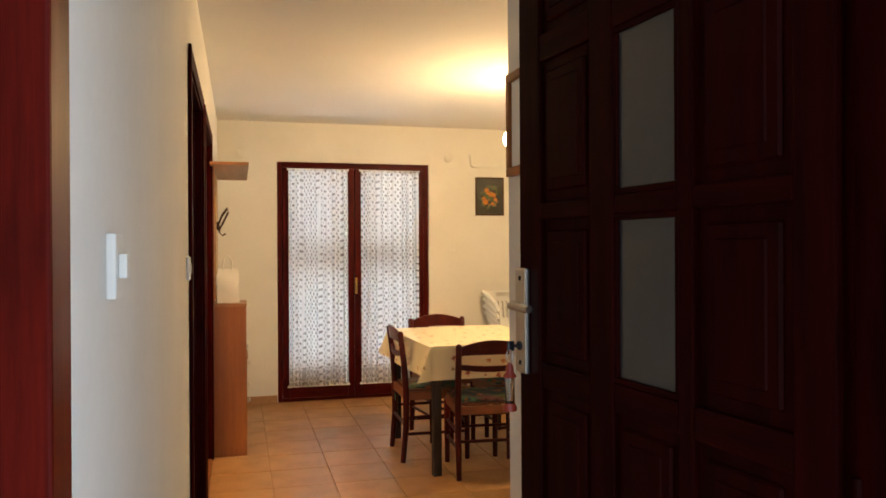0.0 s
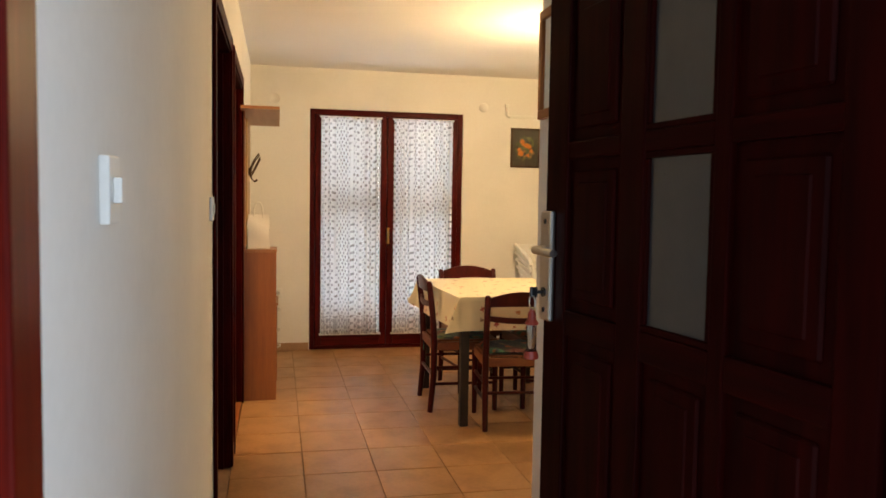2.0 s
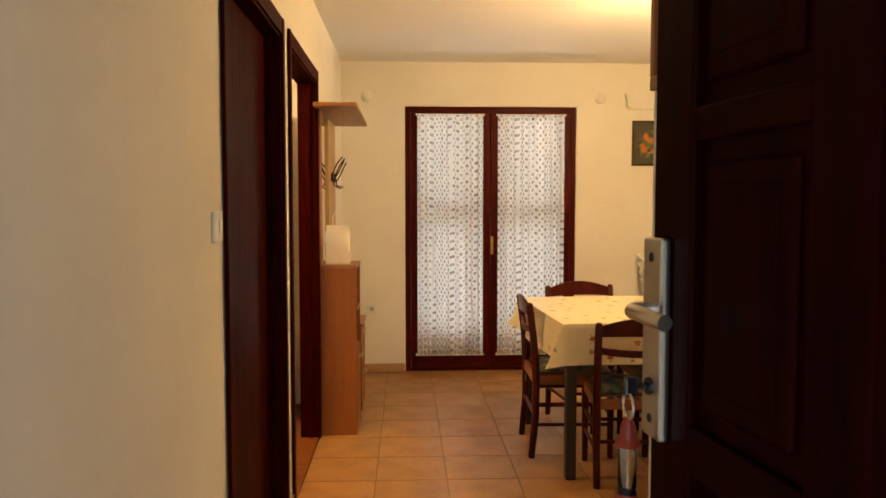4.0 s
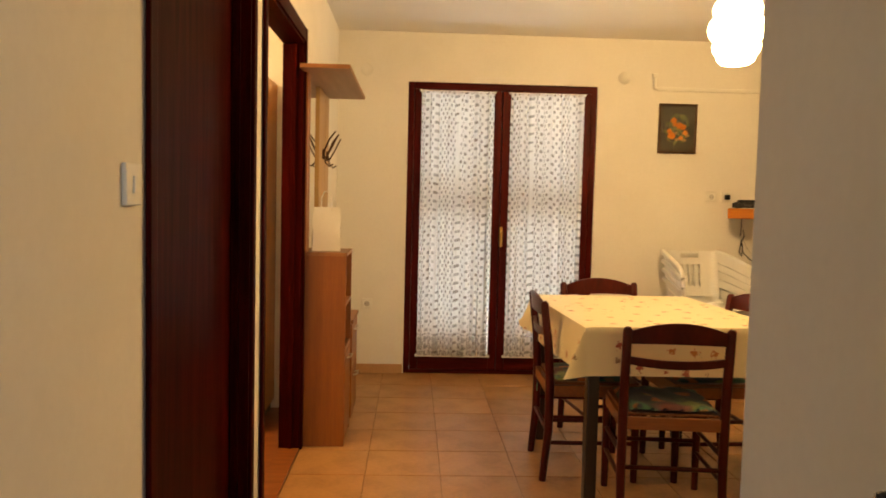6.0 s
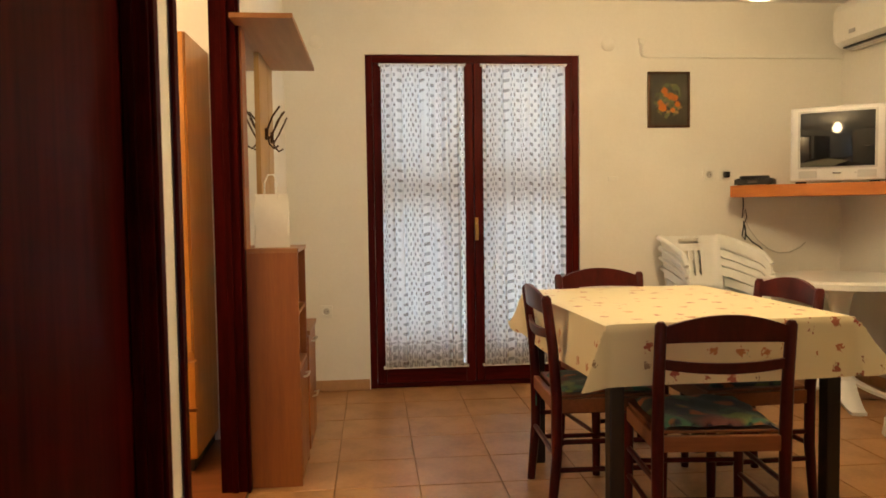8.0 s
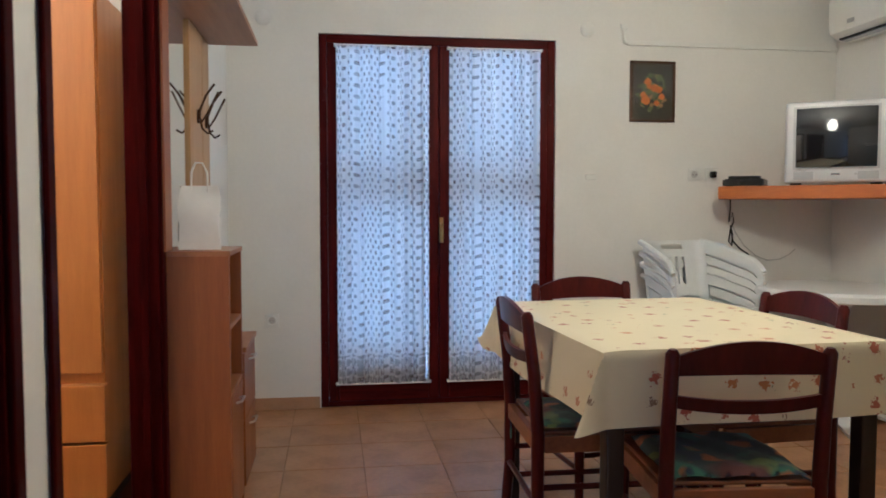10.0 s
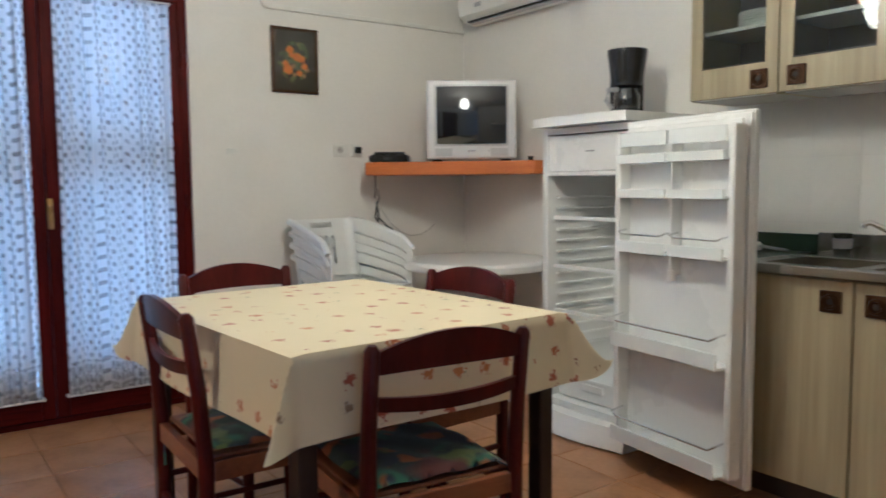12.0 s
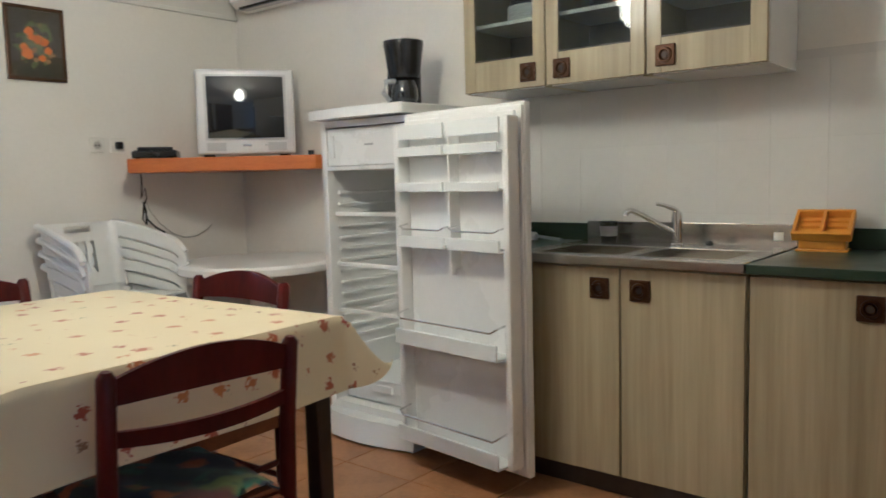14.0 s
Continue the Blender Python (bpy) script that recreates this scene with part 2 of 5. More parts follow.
def cloth_mat():
    m = bpy.data.materials.new("flowered_oilcloth")
    m.use_nodes = True
    nt = m.node_tree
    b = nt.nodes["Principled BSDF"]
    vec = coords(nt)
    base = mix_rgb(nt, noise_tex(nt, vec, 3, 4), (0.80, 0.71, 0.49), (0.73, 0.64, 0.42))
    wob = nt.nodes.new("ShaderNodeTexNoise")
    wob.inputs["Scale"].default_value = 95
    nt.links.new(vec, wob.inputs["Vector"])
    vm = nt.nodes.new("ShaderNodeVectorMath")
    vm.operation = "MULTIPLY_ADD"
    vm.inputs[1].default_value = (0.05, 0.05, 0.05)
    nt.links.new(wob.outputs["Color"], vm.inputs[0])
    nt.links.new(vec, vm.inputs[2])
    col = base
    for scale, size, c1, c2, seed in ((10.5, 0.175, (0.36, 0.055, 0.040), (0.58, 0.24, 0.06), 0.0), (10.5, 0.13, (0.16, 0.20, 0.09), (0.46, 0.12, 0.11), 0.31),
                                      (14, 0.12, (0.60, 0.24, 0.04), (0.25, 0.20, 0.10), 0.77)):
        sh = nt.nodes.new("ShaderNodeVectorMath")
        sh.operation = "ADD"
        sh.inputs[1].default_value = (seed, seed * 0.7, seed * 0.4)
        nt.links.new(vm.outputs[0], sh.inputs[0])
        vo = nt.nodes.new("ShaderNodeTexVoronoi")
        vo.inputs["Scale"].default_value = scale
        vo.inputs["Randomness"].default_value = 0.55
        nt.links.new(sh.outputs[0], vo.inputs["Vector"])
        sep = nt.nodes.new("ShaderNodeSeparateColor")
        nt.links.new(vo.outputs["Color"], sep.inputs[0])
        spot = math_node(nt, "LESS_THAN", vo.outputs["Distance"], size)
        pick = mix_rgb(nt, sep.outputs[0], c1, c2)
        keep = math_node(nt, "MULTIPLY", spot, math_node(nt, "GREATER_THAN", sep.outputs[1], 0.30))
        col = mix_rgb(nt, math_node(nt, "MULTIPLY", keep, 0.95), col, pick)
    nt.links.new(col, b.inputs["Base Color"])
    b.inputs["Roughness"].default_value = 0.38
    bn = nt.nodes.new("ShaderNodeBump")
    bn.inputs["Strength"].default_value, bn.inputs["Distance"].default_value = 0.15, 0.01
    nt.links.new(noise_tex(nt, vec, 9, 3), bn.inputs["Height"])
    nt.links.new(bn.outputs["Normal"], b.inputs["Normal"])
    return m


def cushion_mat():
    m = bpy.data.materials.new("bright_patch_fabric")
    m.use_nodes = True
    nt = m.node_tree
    b = nt.nodes["Principled BSDF"]
    vec = coords(nt)
    col = (0.015, 0.045, 0.04)
    for scale, lo, c in ((5.0, 0.50, (0.045, 0.20, 0.115)), (6.5, 0.53, (0.010, 0.028, 0.06)), (7.3, 0.60, (0.50, 0.12, 0.015)), (9.1, 0.60, (0.16, 0.22, 0.05)), (4.3, 0.60, (0.12, 0.02, 0.02))):
        sh = nt.nodes.new("ShaderNodeVectorMath")
        sh.operation = "ADD"
        sh.inputs[1].default_value = (scale * 3.1, scale * 1.7, scale)
        nt.links.new(vec, sh.inputs[0])
        col = mix_rgb(nt, ramp(nt, noise_tex(nt, sh.outputs[0], scale, 2), lo, lo + 0.05), col, c)
    weave = noise_tex(nt, vec, 420, 2)
    nt.links.new(mix_rgb(nt, 0.12, col, mix_rgb(nt, weave, (0.02, 0.02, 0.02), (0.4, 0.4, 0.3))), b.inputs["Base Color"])
    b.inputs["Roughness"].default_value = 0.9
    b.inputs["Sheen Weight"].default_value = 0.2
    bn = nt.nodes.new("ShaderNodeBump")
    bn.inputs["Strength"].default_value, bn.inputs["Distance"].default_value = 0.4, 0.003
    nt.links.new(weave, bn.inputs["Height"])
    nt.links.new(bn.outputs["Normal"], b.inputs["Normal"])
    return m


def lace_mat():
    """Net curtain: thread in a lattice of small lozenges with denser vertical bands; the holes let the view through."""
    m = bpy.data.materials.new("white_lace")
    m.use_nodes = True
    nt = m.node_tree
    for n in list(nt.nodes):
        nt.nodes.remove(n)
    out = nt.nodes.new("ShaderNodeOutputMaterial")
    tc = nt.nodes.new("ShaderNodeTexCoord")
    sep = nt.nodes.new("ShaderNodeSeparateXYZ")
    nt.links.new(tc.outputs["UV"], sep.inputs[0])
    u, v = sep.outputs[0], sep.outputs[1]
    k = 2 * math.pi
    # staggered lozenges, 50 mm apart and 65 mm high, in a dense white ground
    lattice = math_node(nt, "MULTIPLY", math_node(nt, "COSINE", math_node(nt, "MULTIPLY", u, k / 0.050)), math_node(nt, "COSINE", math_node(nt, "MULTIPLY", v, k / 0.065)))
    lozenge = ramp(nt, lattice, 0.22, 0.55)
    cross = math_node(nt, "MULTIPLY", math_node(nt, "GREATER_THAN", math_node(nt, "SINE", math_node(nt, "MULTIPLY", v, k / 0.011)), 0.55), 0.25)
    patchy = noise_tex(nt, tc.outputs["UV"], 9, 4)
    thin = nt.nodes.new("ShaderNodeMapRange")
    thin.inputs["From Min"].default_value, thin.inputs["From Max"].default_value = 0.3, 0.7
    thin.inputs["To Min"].default_value, thin.inputs["To Max"].default_value = 0.50, 1.05
    nt.links.new(patchy, thin.inputs["Value"])
    open_hole = math_node(nt, "MULTIPLY", math_node(nt, "MULTIPLY", lozenge, math_node(nt, "SUBTRACT", 1.0, cross)), thin.outputs["Result"])
    # along the hem the net thins out between upright bars
    border = math_node(nt, "LESS_THAN", v, 0.17)
    bars = math_node(nt, "LESS_THAN", math_node(nt, "SINE", math_node(nt, "MULTIPLY", u, k / 0.025)), 0.25)
    hem = math_node(nt, "MULTIPLY", math_node(nt, "MULTIPLY", border, bars), math_node(nt, "GREATER_THAN", math_node(nt, "SINE", math_node(nt, "MULTIPLY", v, k / 0.056)), -0.75))
    ground_net = math_node(nt, "ADD", 0.09, math_node(nt, "MULTIPLY", patchy, 0.10))
    hole = math_node(nt, "MAXIMUM", math_node(nt, "MULTIPLY", open_hole, 0.86), math_node(nt, "MAXIMUM", ground_net, math_node(nt, "MULTIPLY", hem, 0.50)))
    diff = nt.nodes.new("ShaderNodeBsdfDiffuse")
    diff.inputs["Color"].default_value = (0.86, 0.86, 0.86, 1)
    tl = nt.nodes.new("ShaderNodeBsdfTranslucent")
    tl.inputs["Color"].default_value = (0.80, 0.80, 0.80, 1)
    both = nt.nodes.new("ShaderNodeMixShader")
    both.inputs[0].default_value = 0.5
    nt.links.new(diff.outputs[0], both.inputs[1])
    nt.links.new(tl.outputs[0], both.inputs[2])
    clear = nt.nodes.new("ShaderNodeBsdfTransparent")
    fin = nt.nodes.new("ShaderNodeMixShader")
    nt.links.new(hole, fin.inputs[0])
    nt.links.new(both.outputs[0], fin.inputs[1])
    nt.links.new(clear.outputs[0], fin.inputs[2])
    nt.links.new(fin.outputs[0], out.inputs["Surface"])
    return m


def slat_mat():
    """Thin stained slat through which a little daylight glows."""
    m = surf("brown_shutter_slat", (0.20, 0.125, 0.09), (0.14, 0.085, 0.06), 4, 40, 0.5, bump=0.1)
    nt = m.node_tree
    b = nt.nodes["Principled BSDF"]
    out = nt.nodes["Material Output"]
    tl = nt.nodes.new("ShaderNodeBsdfTranslucent")
    tl.inputs["Color"].default_value = (0.45, 0.40, 0.38, 1)
    mx = nt.nodes.new("ShaderNodeMixShader")
    mx.inputs[0].default_value = 0.12
    nt.links.new(b.outputs[0], mx.inputs[1])
    nt.links.new(tl.outputs[0], mx.inputs[2])
    nt.links.new(mx.outputs[0], out.inputs["Surface"])
    return m


def painting_mat():
    return surf("dark_painted_canvas", (0.035, 0.028, 0.014), (0.012, 0.011, 0.007), 9, 60, 0.4, bump=0.2)


CLOTH, CUSHION, LACE, CANVAS, SLAT = cloth_mat(), cushion_mat(), lace_mat(), painting_mat(), slat_mat()
ORANGE = surf("painted_orange", (0.85, 0.32, 0.03), (0.62, 0.15, 0.015), 30, 120, 0.5)
LEAFP = surf("painted_green", (0.15, 0.17, 0.05), (0.07, 0.095, 0.03), 30, 120, 0.5)
CREAMP = surf("painted_ochre", (0.42, 0.26, 0.09), (0.22, 0.12, 0.04), 30, 120, 0.5)

# ---- mesh helpers ----
def finish(name, bm, mat, smooth=False):
    bmesh.ops.recalc_face_normals(bm, faces=bm.faces)
    me = bpy.data.meshes.new(name)
    bm.to_mesh(me)
    bm.free()
    me.materials.append(mat)
    if smooth:
        for p in me.polygons:
            p.use_smooth = True
        me.set_sharp_from_angle(angle=radians(40))
    return me


def part(name, bm, mat, parent, label="", smooth=False):
    ob = new(name, finish(name, bm, mat, smooth))
    ob.parent = parent
    if label:
        ob["label"] = label
    return ob


def thing(name, label, category, m=None, group=""):
    ob = new(name)
    ob.empty_display_size = 0.1
    if m is not None:
        ob.matrix_world = m
    return tagged(ob, label, category, group)


def structure(name, bm, mat, label, category, smooth=False):
    return tagged(new(name, finish(name, bm, mat, smooth)), label, category, kind="structure")


def box(x0, y0, z0, x1, y1, z1, bevel=0.0, bm=None, seg=2):
    own = bmesh.new()
    bmesh.ops.create_cube(own, size=1)
    sx, sy, sz = x1 - x0, y1 - y0, z1 - z0
    for v in own.verts:
        v.co = Vector((x0 + (v.co.x + 0.5) * sx, y0 + (v.co.y + 0.5) * sy, z0 + (v.co.z + 0.5) * sz))
    if bevel:
        bmesh.ops.bevel(own, geom=own.edges[:], offset=min(bevel, abs(sx) * 0.45, abs(sy) * 0.45, abs(sz) * 0.45), segments=seg, affect="EDGES", profile=0.6)
    if bm is None:
        return own
    add(bm, own)
    return bm


def add(bm, other, m=None):
    """Adds the mesh other to bm and frees it."""
    if m is not None:
        bmesh.ops.transform(other, matrix=m, verts=other.verts)
    me = bpy.data.meshes.new("joined")
    other.to_mesh(me)
    other.free()
    bm.from_mesh(me)
    bpy.data.meshes.remove(me)
    return bm


def tube(points, radius, sides=8, bm=None, taper=None):
    """A round bar through the points; taper gives the radius at each point."""
    own = bmesh.new()
    pts = [Vector(p) for p in points]
    rings = []
    up = Vector((0.13, 0.21, 1)).normalized()
    for i, p in enumerate(pts):
        d = (pts[min(i + 1, len(pts) - 1)] - pts[max(i - 1, 0)]).normalized()
        s = d.cross(up)
        if s.length < 0.05:
            s = d.cross(Vector((1, 0, 0)))
        s.normalize()
        u = s.cross(d).normalized()
        r = taper[i] if taper else radius
        rings.append([own.verts.new(p + r * (math.cos(a) * s + math.sin(a) * u)) for a in (2 * math.pi * k / sides for k in range(sides))])
    for a, b in zip(rings, rings[1:]):
        for k in range(sides):
            own.faces.new((a[k], a[(k + 1) % sides], b[(k + 1) % sides], b[k]))
    own.faces.new(rings[0][::-1])
    own.faces.new(rings[-1])
    if bm is None:
        return own
    return add(bm, own)


def lathe(profile, sides=32, centre=(0, 0, 0)):
    """A turned body from (radius, height) pairs."""
    bm = bmesh.new()
    rings = []
    for r, z in profile:
        rings.append([bm.verts.new((centre[0] + r * math.cos(2 * math.pi * k / sides), centre[1] + r * math.sin(2 * math.pi * k / sides), centre[2] + z)) for k in range(sides)])
    for a, b in zip(rings, rings[1:]):
        for k in range(sides):
            bm.faces.new((a[k], a[(k + 1) % sides], b[(k + 1) % sides], b[k]))
    for ring in (rings[0][::-1], rings[-1]):
        bm.faces.new(ring)
    return bm


def prism(outline, z0, z1, bevel=0.0):
    """An upright prism over a plan outline."""
    bm = bmesh.new()
    low = [bm.verts.new((x, y, z0)) for x, y in outline]
    f = bm.faces.new(low)
    top = bmesh.ops.extrude_face_region(bm, geom=[f])
    for v in (g for g in top["geom"] if isinstance(g, bmesh.types.BMVert)):
        v.co.z = z1
    bmesh.ops.recalc_face_normals(bm, faces=bm.faces)
    if bevel:
        bmesh.ops.bevel(bm, geom=bm.edges[:], offset=bevel, segments=2, affect="EDGES")
    return bm


def sheet(nu, nv, fn, thick=0.0, uv=None):
    """A grid surface from fn(i/nu, j/nv), thickened along its normals."""
    bm = bmesh.new()
    vs = [[bm.verts.new(fn(i / nu, j / nv)) for j in range(nv + 1)] for i in range(nu + 1)]
    layer = bm.loops.layers.uv.new("UVMap") if uv else None
    for i in range(nu):
        for j in range(nv):
            f = bm.faces.new((vs[i][j], vs[i + 1][j], vs[i + 1][j + 1], vs[i][j + 1]))
            if uv:
                for lp, (a, b) in zip(f.loops, ((i, j), (i + 1, j), (i + 1, j + 1), (i, j + 1))):
                    lp[layer].uv = uv(a / nu, b / nv)
    if thick:
        bmesh.ops.recalc_face_normals(bm, faces=bm.faces)
        bmesh.ops.solidify(bm, geom=bm.faces[:], thickness=thick)
    return bm


def wall_x(name, x0, x1, y0, y1, z0, z1, holes, mat, label):
    """A wall that runs along x, with (from, to, bottom, top) openings through it."""
    bm = bmesh.new()
    at = x0
    for a, b, lo, hi in sorted(holes):
        box(at, y0, z0, a, y1, z1, bm=bm)
        if hi < z1:
            box(a, y0, hi, b, y1, z1, bm=bm)
        if lo > z0:
            box(a, y0, z0, b, y1, lo, bm=bm)
        at = b
    box(at, y0, z0, x1, y1, z1, bm=bm)
    return structure(name, bm, mat, label, "wall")


def wall_y(name, y0, y1, x0, x1, z0, z1, holes, mat, label):
    bm = bmesh.new()
    at = y0
    for a, b, lo, hi in sorted(holes):
        box(x0, at, z0, x1, a, z1, bm=bm)
        if hi < z1:
            box(x0, a, hi, x1, b, z1, bm=bm)
        if lo > z0:
            box(x0, a, z0, x1, b, lo, bm=bm)
        at = b
    box(x0, at, z0, x1, y1, z1, bm=bm)
    return structure(name, bm, mat, label, "wall")

# ---- the large structure ----
H = 2.56
wall_x("wall_north", -0.3, 4.15, 7.0, 7.28, 0, H, [(0.62, 2.04, 0, 2.2)], PLASTER, "white painted plaster wall around the balcony door")
wall_y("wall_east", 2.0, 7.0, 3.89, 4.15, 0, H, [], PLASTER, "white painted plaster wall behind the kitchen")
wall_y("wall_west", 0.69, 7.0, 0.0, 0.10, 0, H, [(2.91, 3.94, 0, 2.115), (4.16, 5.205, 0, 2.115)], PLASTER, "white painted plaster wall with two inner doorways")
wall_x("wall_south", 1.32, 3.89, 2.21, 2.359, 0, H, [], PLASTER, "white painted plaster wall closing the dining room")
wall_y("wall_hall", 0.69, 2.359, 1.182, 1.32, 0, H, [], PLASTER, "white painted plaster wall of the entrance hall")
wall_x("wall_entry", -2.4, 4.15, 0.27, 0.69, -0.02, 3.0, [(0.074, 1.115, -0.02, 2.13)], RENDERED, "rough pale plastered outer wall around the entrance")
structure("ceiling", add(box(-0.3, 0.69, H, 4.15, 7.28, H + 0.12), box(-2.4, 3.7, H, -0.3, 6.2, H + 0.12)), CEIL, "white painted flat ceiling", "ceiling")
# the small bedroom behind the open doorway
wall_y("wall_bedroom_west", 3.7, 6.2, -2.4, -2.25, 0, H, [], PLASTER, "white painted bedroom wall")
wall_x("wall_bedroom_north", -2.25, 0.0, 6.0, 6.2, 0, H, [], PLASTER, "white painted bedroom wall")
wall_x("wall_bedroom_south", -2.25, 0.0, 3.7, 3.85, 0, H, [], PLASTER, "white painted bedroom wall")
structure("floor_bedroom", box(-2.25, 3.85, -0.12, 0.0, 6.0, 0.0), SEATWOOD, "brown wooden bedroom floor", "floor")
# outside
structure("ground", box(-400, -400, -0.5, 400, 400, -0.30), EARTH, "dry open ground around the house", "ground")
structure("pavement_porch", box(-2.4, -3.0, -0.30, 4.15, 0.27, -0.02), CONCRETE, "pale concrete porch slab before the entrance", "pavement")
structure("pavement_balcony", box(-0.6, 7.28, -0.30, 4.6, 9.0, -0.03), CONCRETE, "pale concrete balcony slab", "pavement")
structure("wall_parapet", box(-0.6, 8.85, -0.03, 4.6, 9.0, 1.02, 0.01), ROSE, "pink painted balcony parapet", "wall")

# ---- French balcony door ----
def french_door():
    d = tagged(new("door_1"), "dark mahogany glazed double balcony door, closed", "door", kind="structure")
    d.location = (0, 7.02, 0)
    x0, x1, z1 = 0.62, 2.04, 2.2
    for nm, b in (("jamb", (x0, 0, 0, x0 + 0.045, 0.09, z1)), ("jamb", (x1 - 0.045, 0, 0, x1, 0.09, z1)), ("head", (x0 + 0.045, 0, z1 - 0.05, x1 - 0.045, 0.09, z1)), ("sill", (x0 + 0.045, 0, 0, x1 - 0.045, 0.09, 0.03))):
        part(nm, box(*b, 0.004), MAHOG if nm == "jamb" else MAHOG_X, d)
    mid = 1.327
    for a, b in ((x0 + 0.048, mid - 0.002), (mid + 0.002, x1 - 0.048)):
        lo, hi, s = 0.034, z1 - 0.053, 0.06
        leaf = part("sash", box(a, -0.012, lo, a + s, 0.05, hi, 0.006), MAHOG, d)
        part("stile", box(b - s, -0.012, lo, b, 0.05, hi, 0.006), MAHOG, leaf)
        part("rail", box(a + s, -0.010, lo, b - s, 0.05, lo + 0.11, 0.006), MAHOG_X, leaf)
        part("rail", box(a + s, -0.010, hi - 0.06, b - s, 0.05, hi, 0.006), MAHOG_X, leaf)
        g = part("pane", box(a + s, 0.018, lo + 0.11, b - s, 0.024, hi - 0.06), CLEAR, leaf)
        g.visible_shadow = False
    plate = part("handle_plate", box(1.328, -0.018, 0.98, 1.352, -0.0125, 1.13, 0.004), BRASS, d)
    part("handle", tube([(1.34, -0.018, 1.09), (1.34, -0.05, 1.09), (1.34, -0.055, 1.06), (1.34, -0.05, 0.985)], 0.008), BRASS, plate, "brass lever handle", True)
    for x in (x0 + 0.03, x1 - 0.03):
        for z in (0.35, 1.1, 1.85):
            part("hinge", tube([(x, -0.006, z - 0.04), (x, -0.006, z + 0.04)], 0.007), MAHOG, d, smooth=True)
    return d


french_door()


def curtain(xa, xb):
    c = thing("lace_curtain", "white lace net curtain gathered on the balcony door sash", "curtain", pose(0, 7.0, 0), "curtains of the balcony door")
    width = xb - xa
    def hang(s, t):
        x = xa + s * width
        z = 0.145 + t * 1.985
        fade = 0.40 + 0.60 * math.sin(math.pi * min(max(t, 0.0), 1.0)) ** 0.5
        edge = min(s, 1 - s, 0.06) / 0.06
        ph = s * 2 * math.pi
        fold = math.sin(9 * ph + 1.9 * math.sin(2 * ph + 3 * xa) + 0.5 * t) + 0.5 * math.sin(17 * ph + 2.0 * t + 5 * xa)
        y = 0.013 * fade * edge * fold
        return (x + 0.005 * edge * math.sin(9 * ph + 2 * t), y - 0.022, z)
    part("net", sheet(220, 14, hang, uv=lambda s, t: (s * width * 1.30 + 0.016 * math.sin(19 * s + 0.9 * t + 7 * xa) + 0.009 * math.sin(47 * s + 1.4 * t + 5 * xa), t * 1.985 + 0.006 * math.sin(31 * s))), LACE, c, smooth=True)
    for z in (0.143, 2.132):
        part("rod", tube([(xa - 0.012, -0.022, z), (xb + 0.012, -0.022, z)], 0.0055), SWITCHPL, c, "thin white curtain rod", True)
        for x in (xa - 0.006, xb + 0.006):
            part("bracket", box(x - 0.006, -0.022, z - 0.008, x + 0.006, 0.010, z + 0.008, 0.002), SWITCHPL, c)


def shutter(xa, xb, label):
    """Louvred outer shutter: stiles, rails and sloping slats with light slits at their ends."""
    s = thing("louvred_shutter", label, "shutter", pose(0, 7.20, 0), "balcony shutters")
    z0, z1 = 0.02, 2.19
    for a, b in ((xa, xa + 0.05), (xb - 0.05, xb)):
        part("stile", box(a, -0.02, z0, b, 0.02, z1, 0.003), SLATPAINT, s)
    for a, b in ((z0, z0 + 0.10), (1.09, 1.17), (z1 - 0.06, z1)):
        part("rail", box(xa + 0.05, -0.02, a, xb - 0.05, 0.02, b, 0.003), SLATPAINT, s)
    me = finish("slat", add(bmesh.new(), box(xa + 0.0535, -0.033, -0.003, xb - 0.0535, 0.033, 0.003), pose(0, 0, 0, -52)), SLAT)
    for za, zb in ((z0 + 0.10, 1.09), (1.17, z1 - 0.06)):
        n = round((zb - za) / 0.046)
        for k in range(n):
            o = new("slat", me)
            o.parent = s
            o.location = (0, 0, za + (k + 0.5) * (zb - za) / n)


shutter(0.625, 1.327, "brown louvred outer shutter, closed behind the balcony door")
shutter(1.333, 2.035, "brown louvred outer shutter, closed behind the balcony door")
curtain(0.720, 1.263)
curtain(1.385, 1.938)

# ---- inner doors in the west wall ----
def inner_frame(d, y0, y1, top, closed):
    """Lining, architraves and, when closed, the leaf of a doorway in the west wall."""
    t = 0.022
    part("lining", box(-0.003, y0, 0, 0.104, y0 + t, top, 0.002), INNERDOOR[0], d)
    part("lining", box(-0.003, y1 - t, 0, 0.104, y1, top, 0.002), INNERDOOR[0], d)
    part("lining", box(-0.003, y0 + t, top - t, 0.104, y1 - t, top, 0.002), INNERDOOR[1], d)
    for a, b in ((y0 - 0.035, y0 + 0.012), (y1 - 0.012, y1 + 0.035)):
        part("architrave", box(0.1035, a, 0, 0.116, b, top + 0.06, 0.006, seg=3), INNERDOOR[0], d)
    part("architrave", box(0.1035, y0 + 0.012, top - 0.012, 0.114, y1 - 0.012, top + 0.06, 0.006, seg=3), INNERDOOR[1], d)
    for a in (y0 + t, y1 - t - 0.014):
        part("stop", box(0.045, a, 0, 0.070, a + 0.014, top - t, 0.002), INNERDOOR[0], d)
    if closed:
        leaf = part("leaf", box(0.0, y0 + t + 0.002, 0.006, 0.041, y1 - t - 0.002, top - t - 0.003, 0.003), INNERDOOR[0], d)
    else:
        part("threshold", box(-0.003, y0 + t, 0.0, 0.104, y1 - t, 0.012, 0.003), SEATWOOD, d, "worn orange wooden threshold")


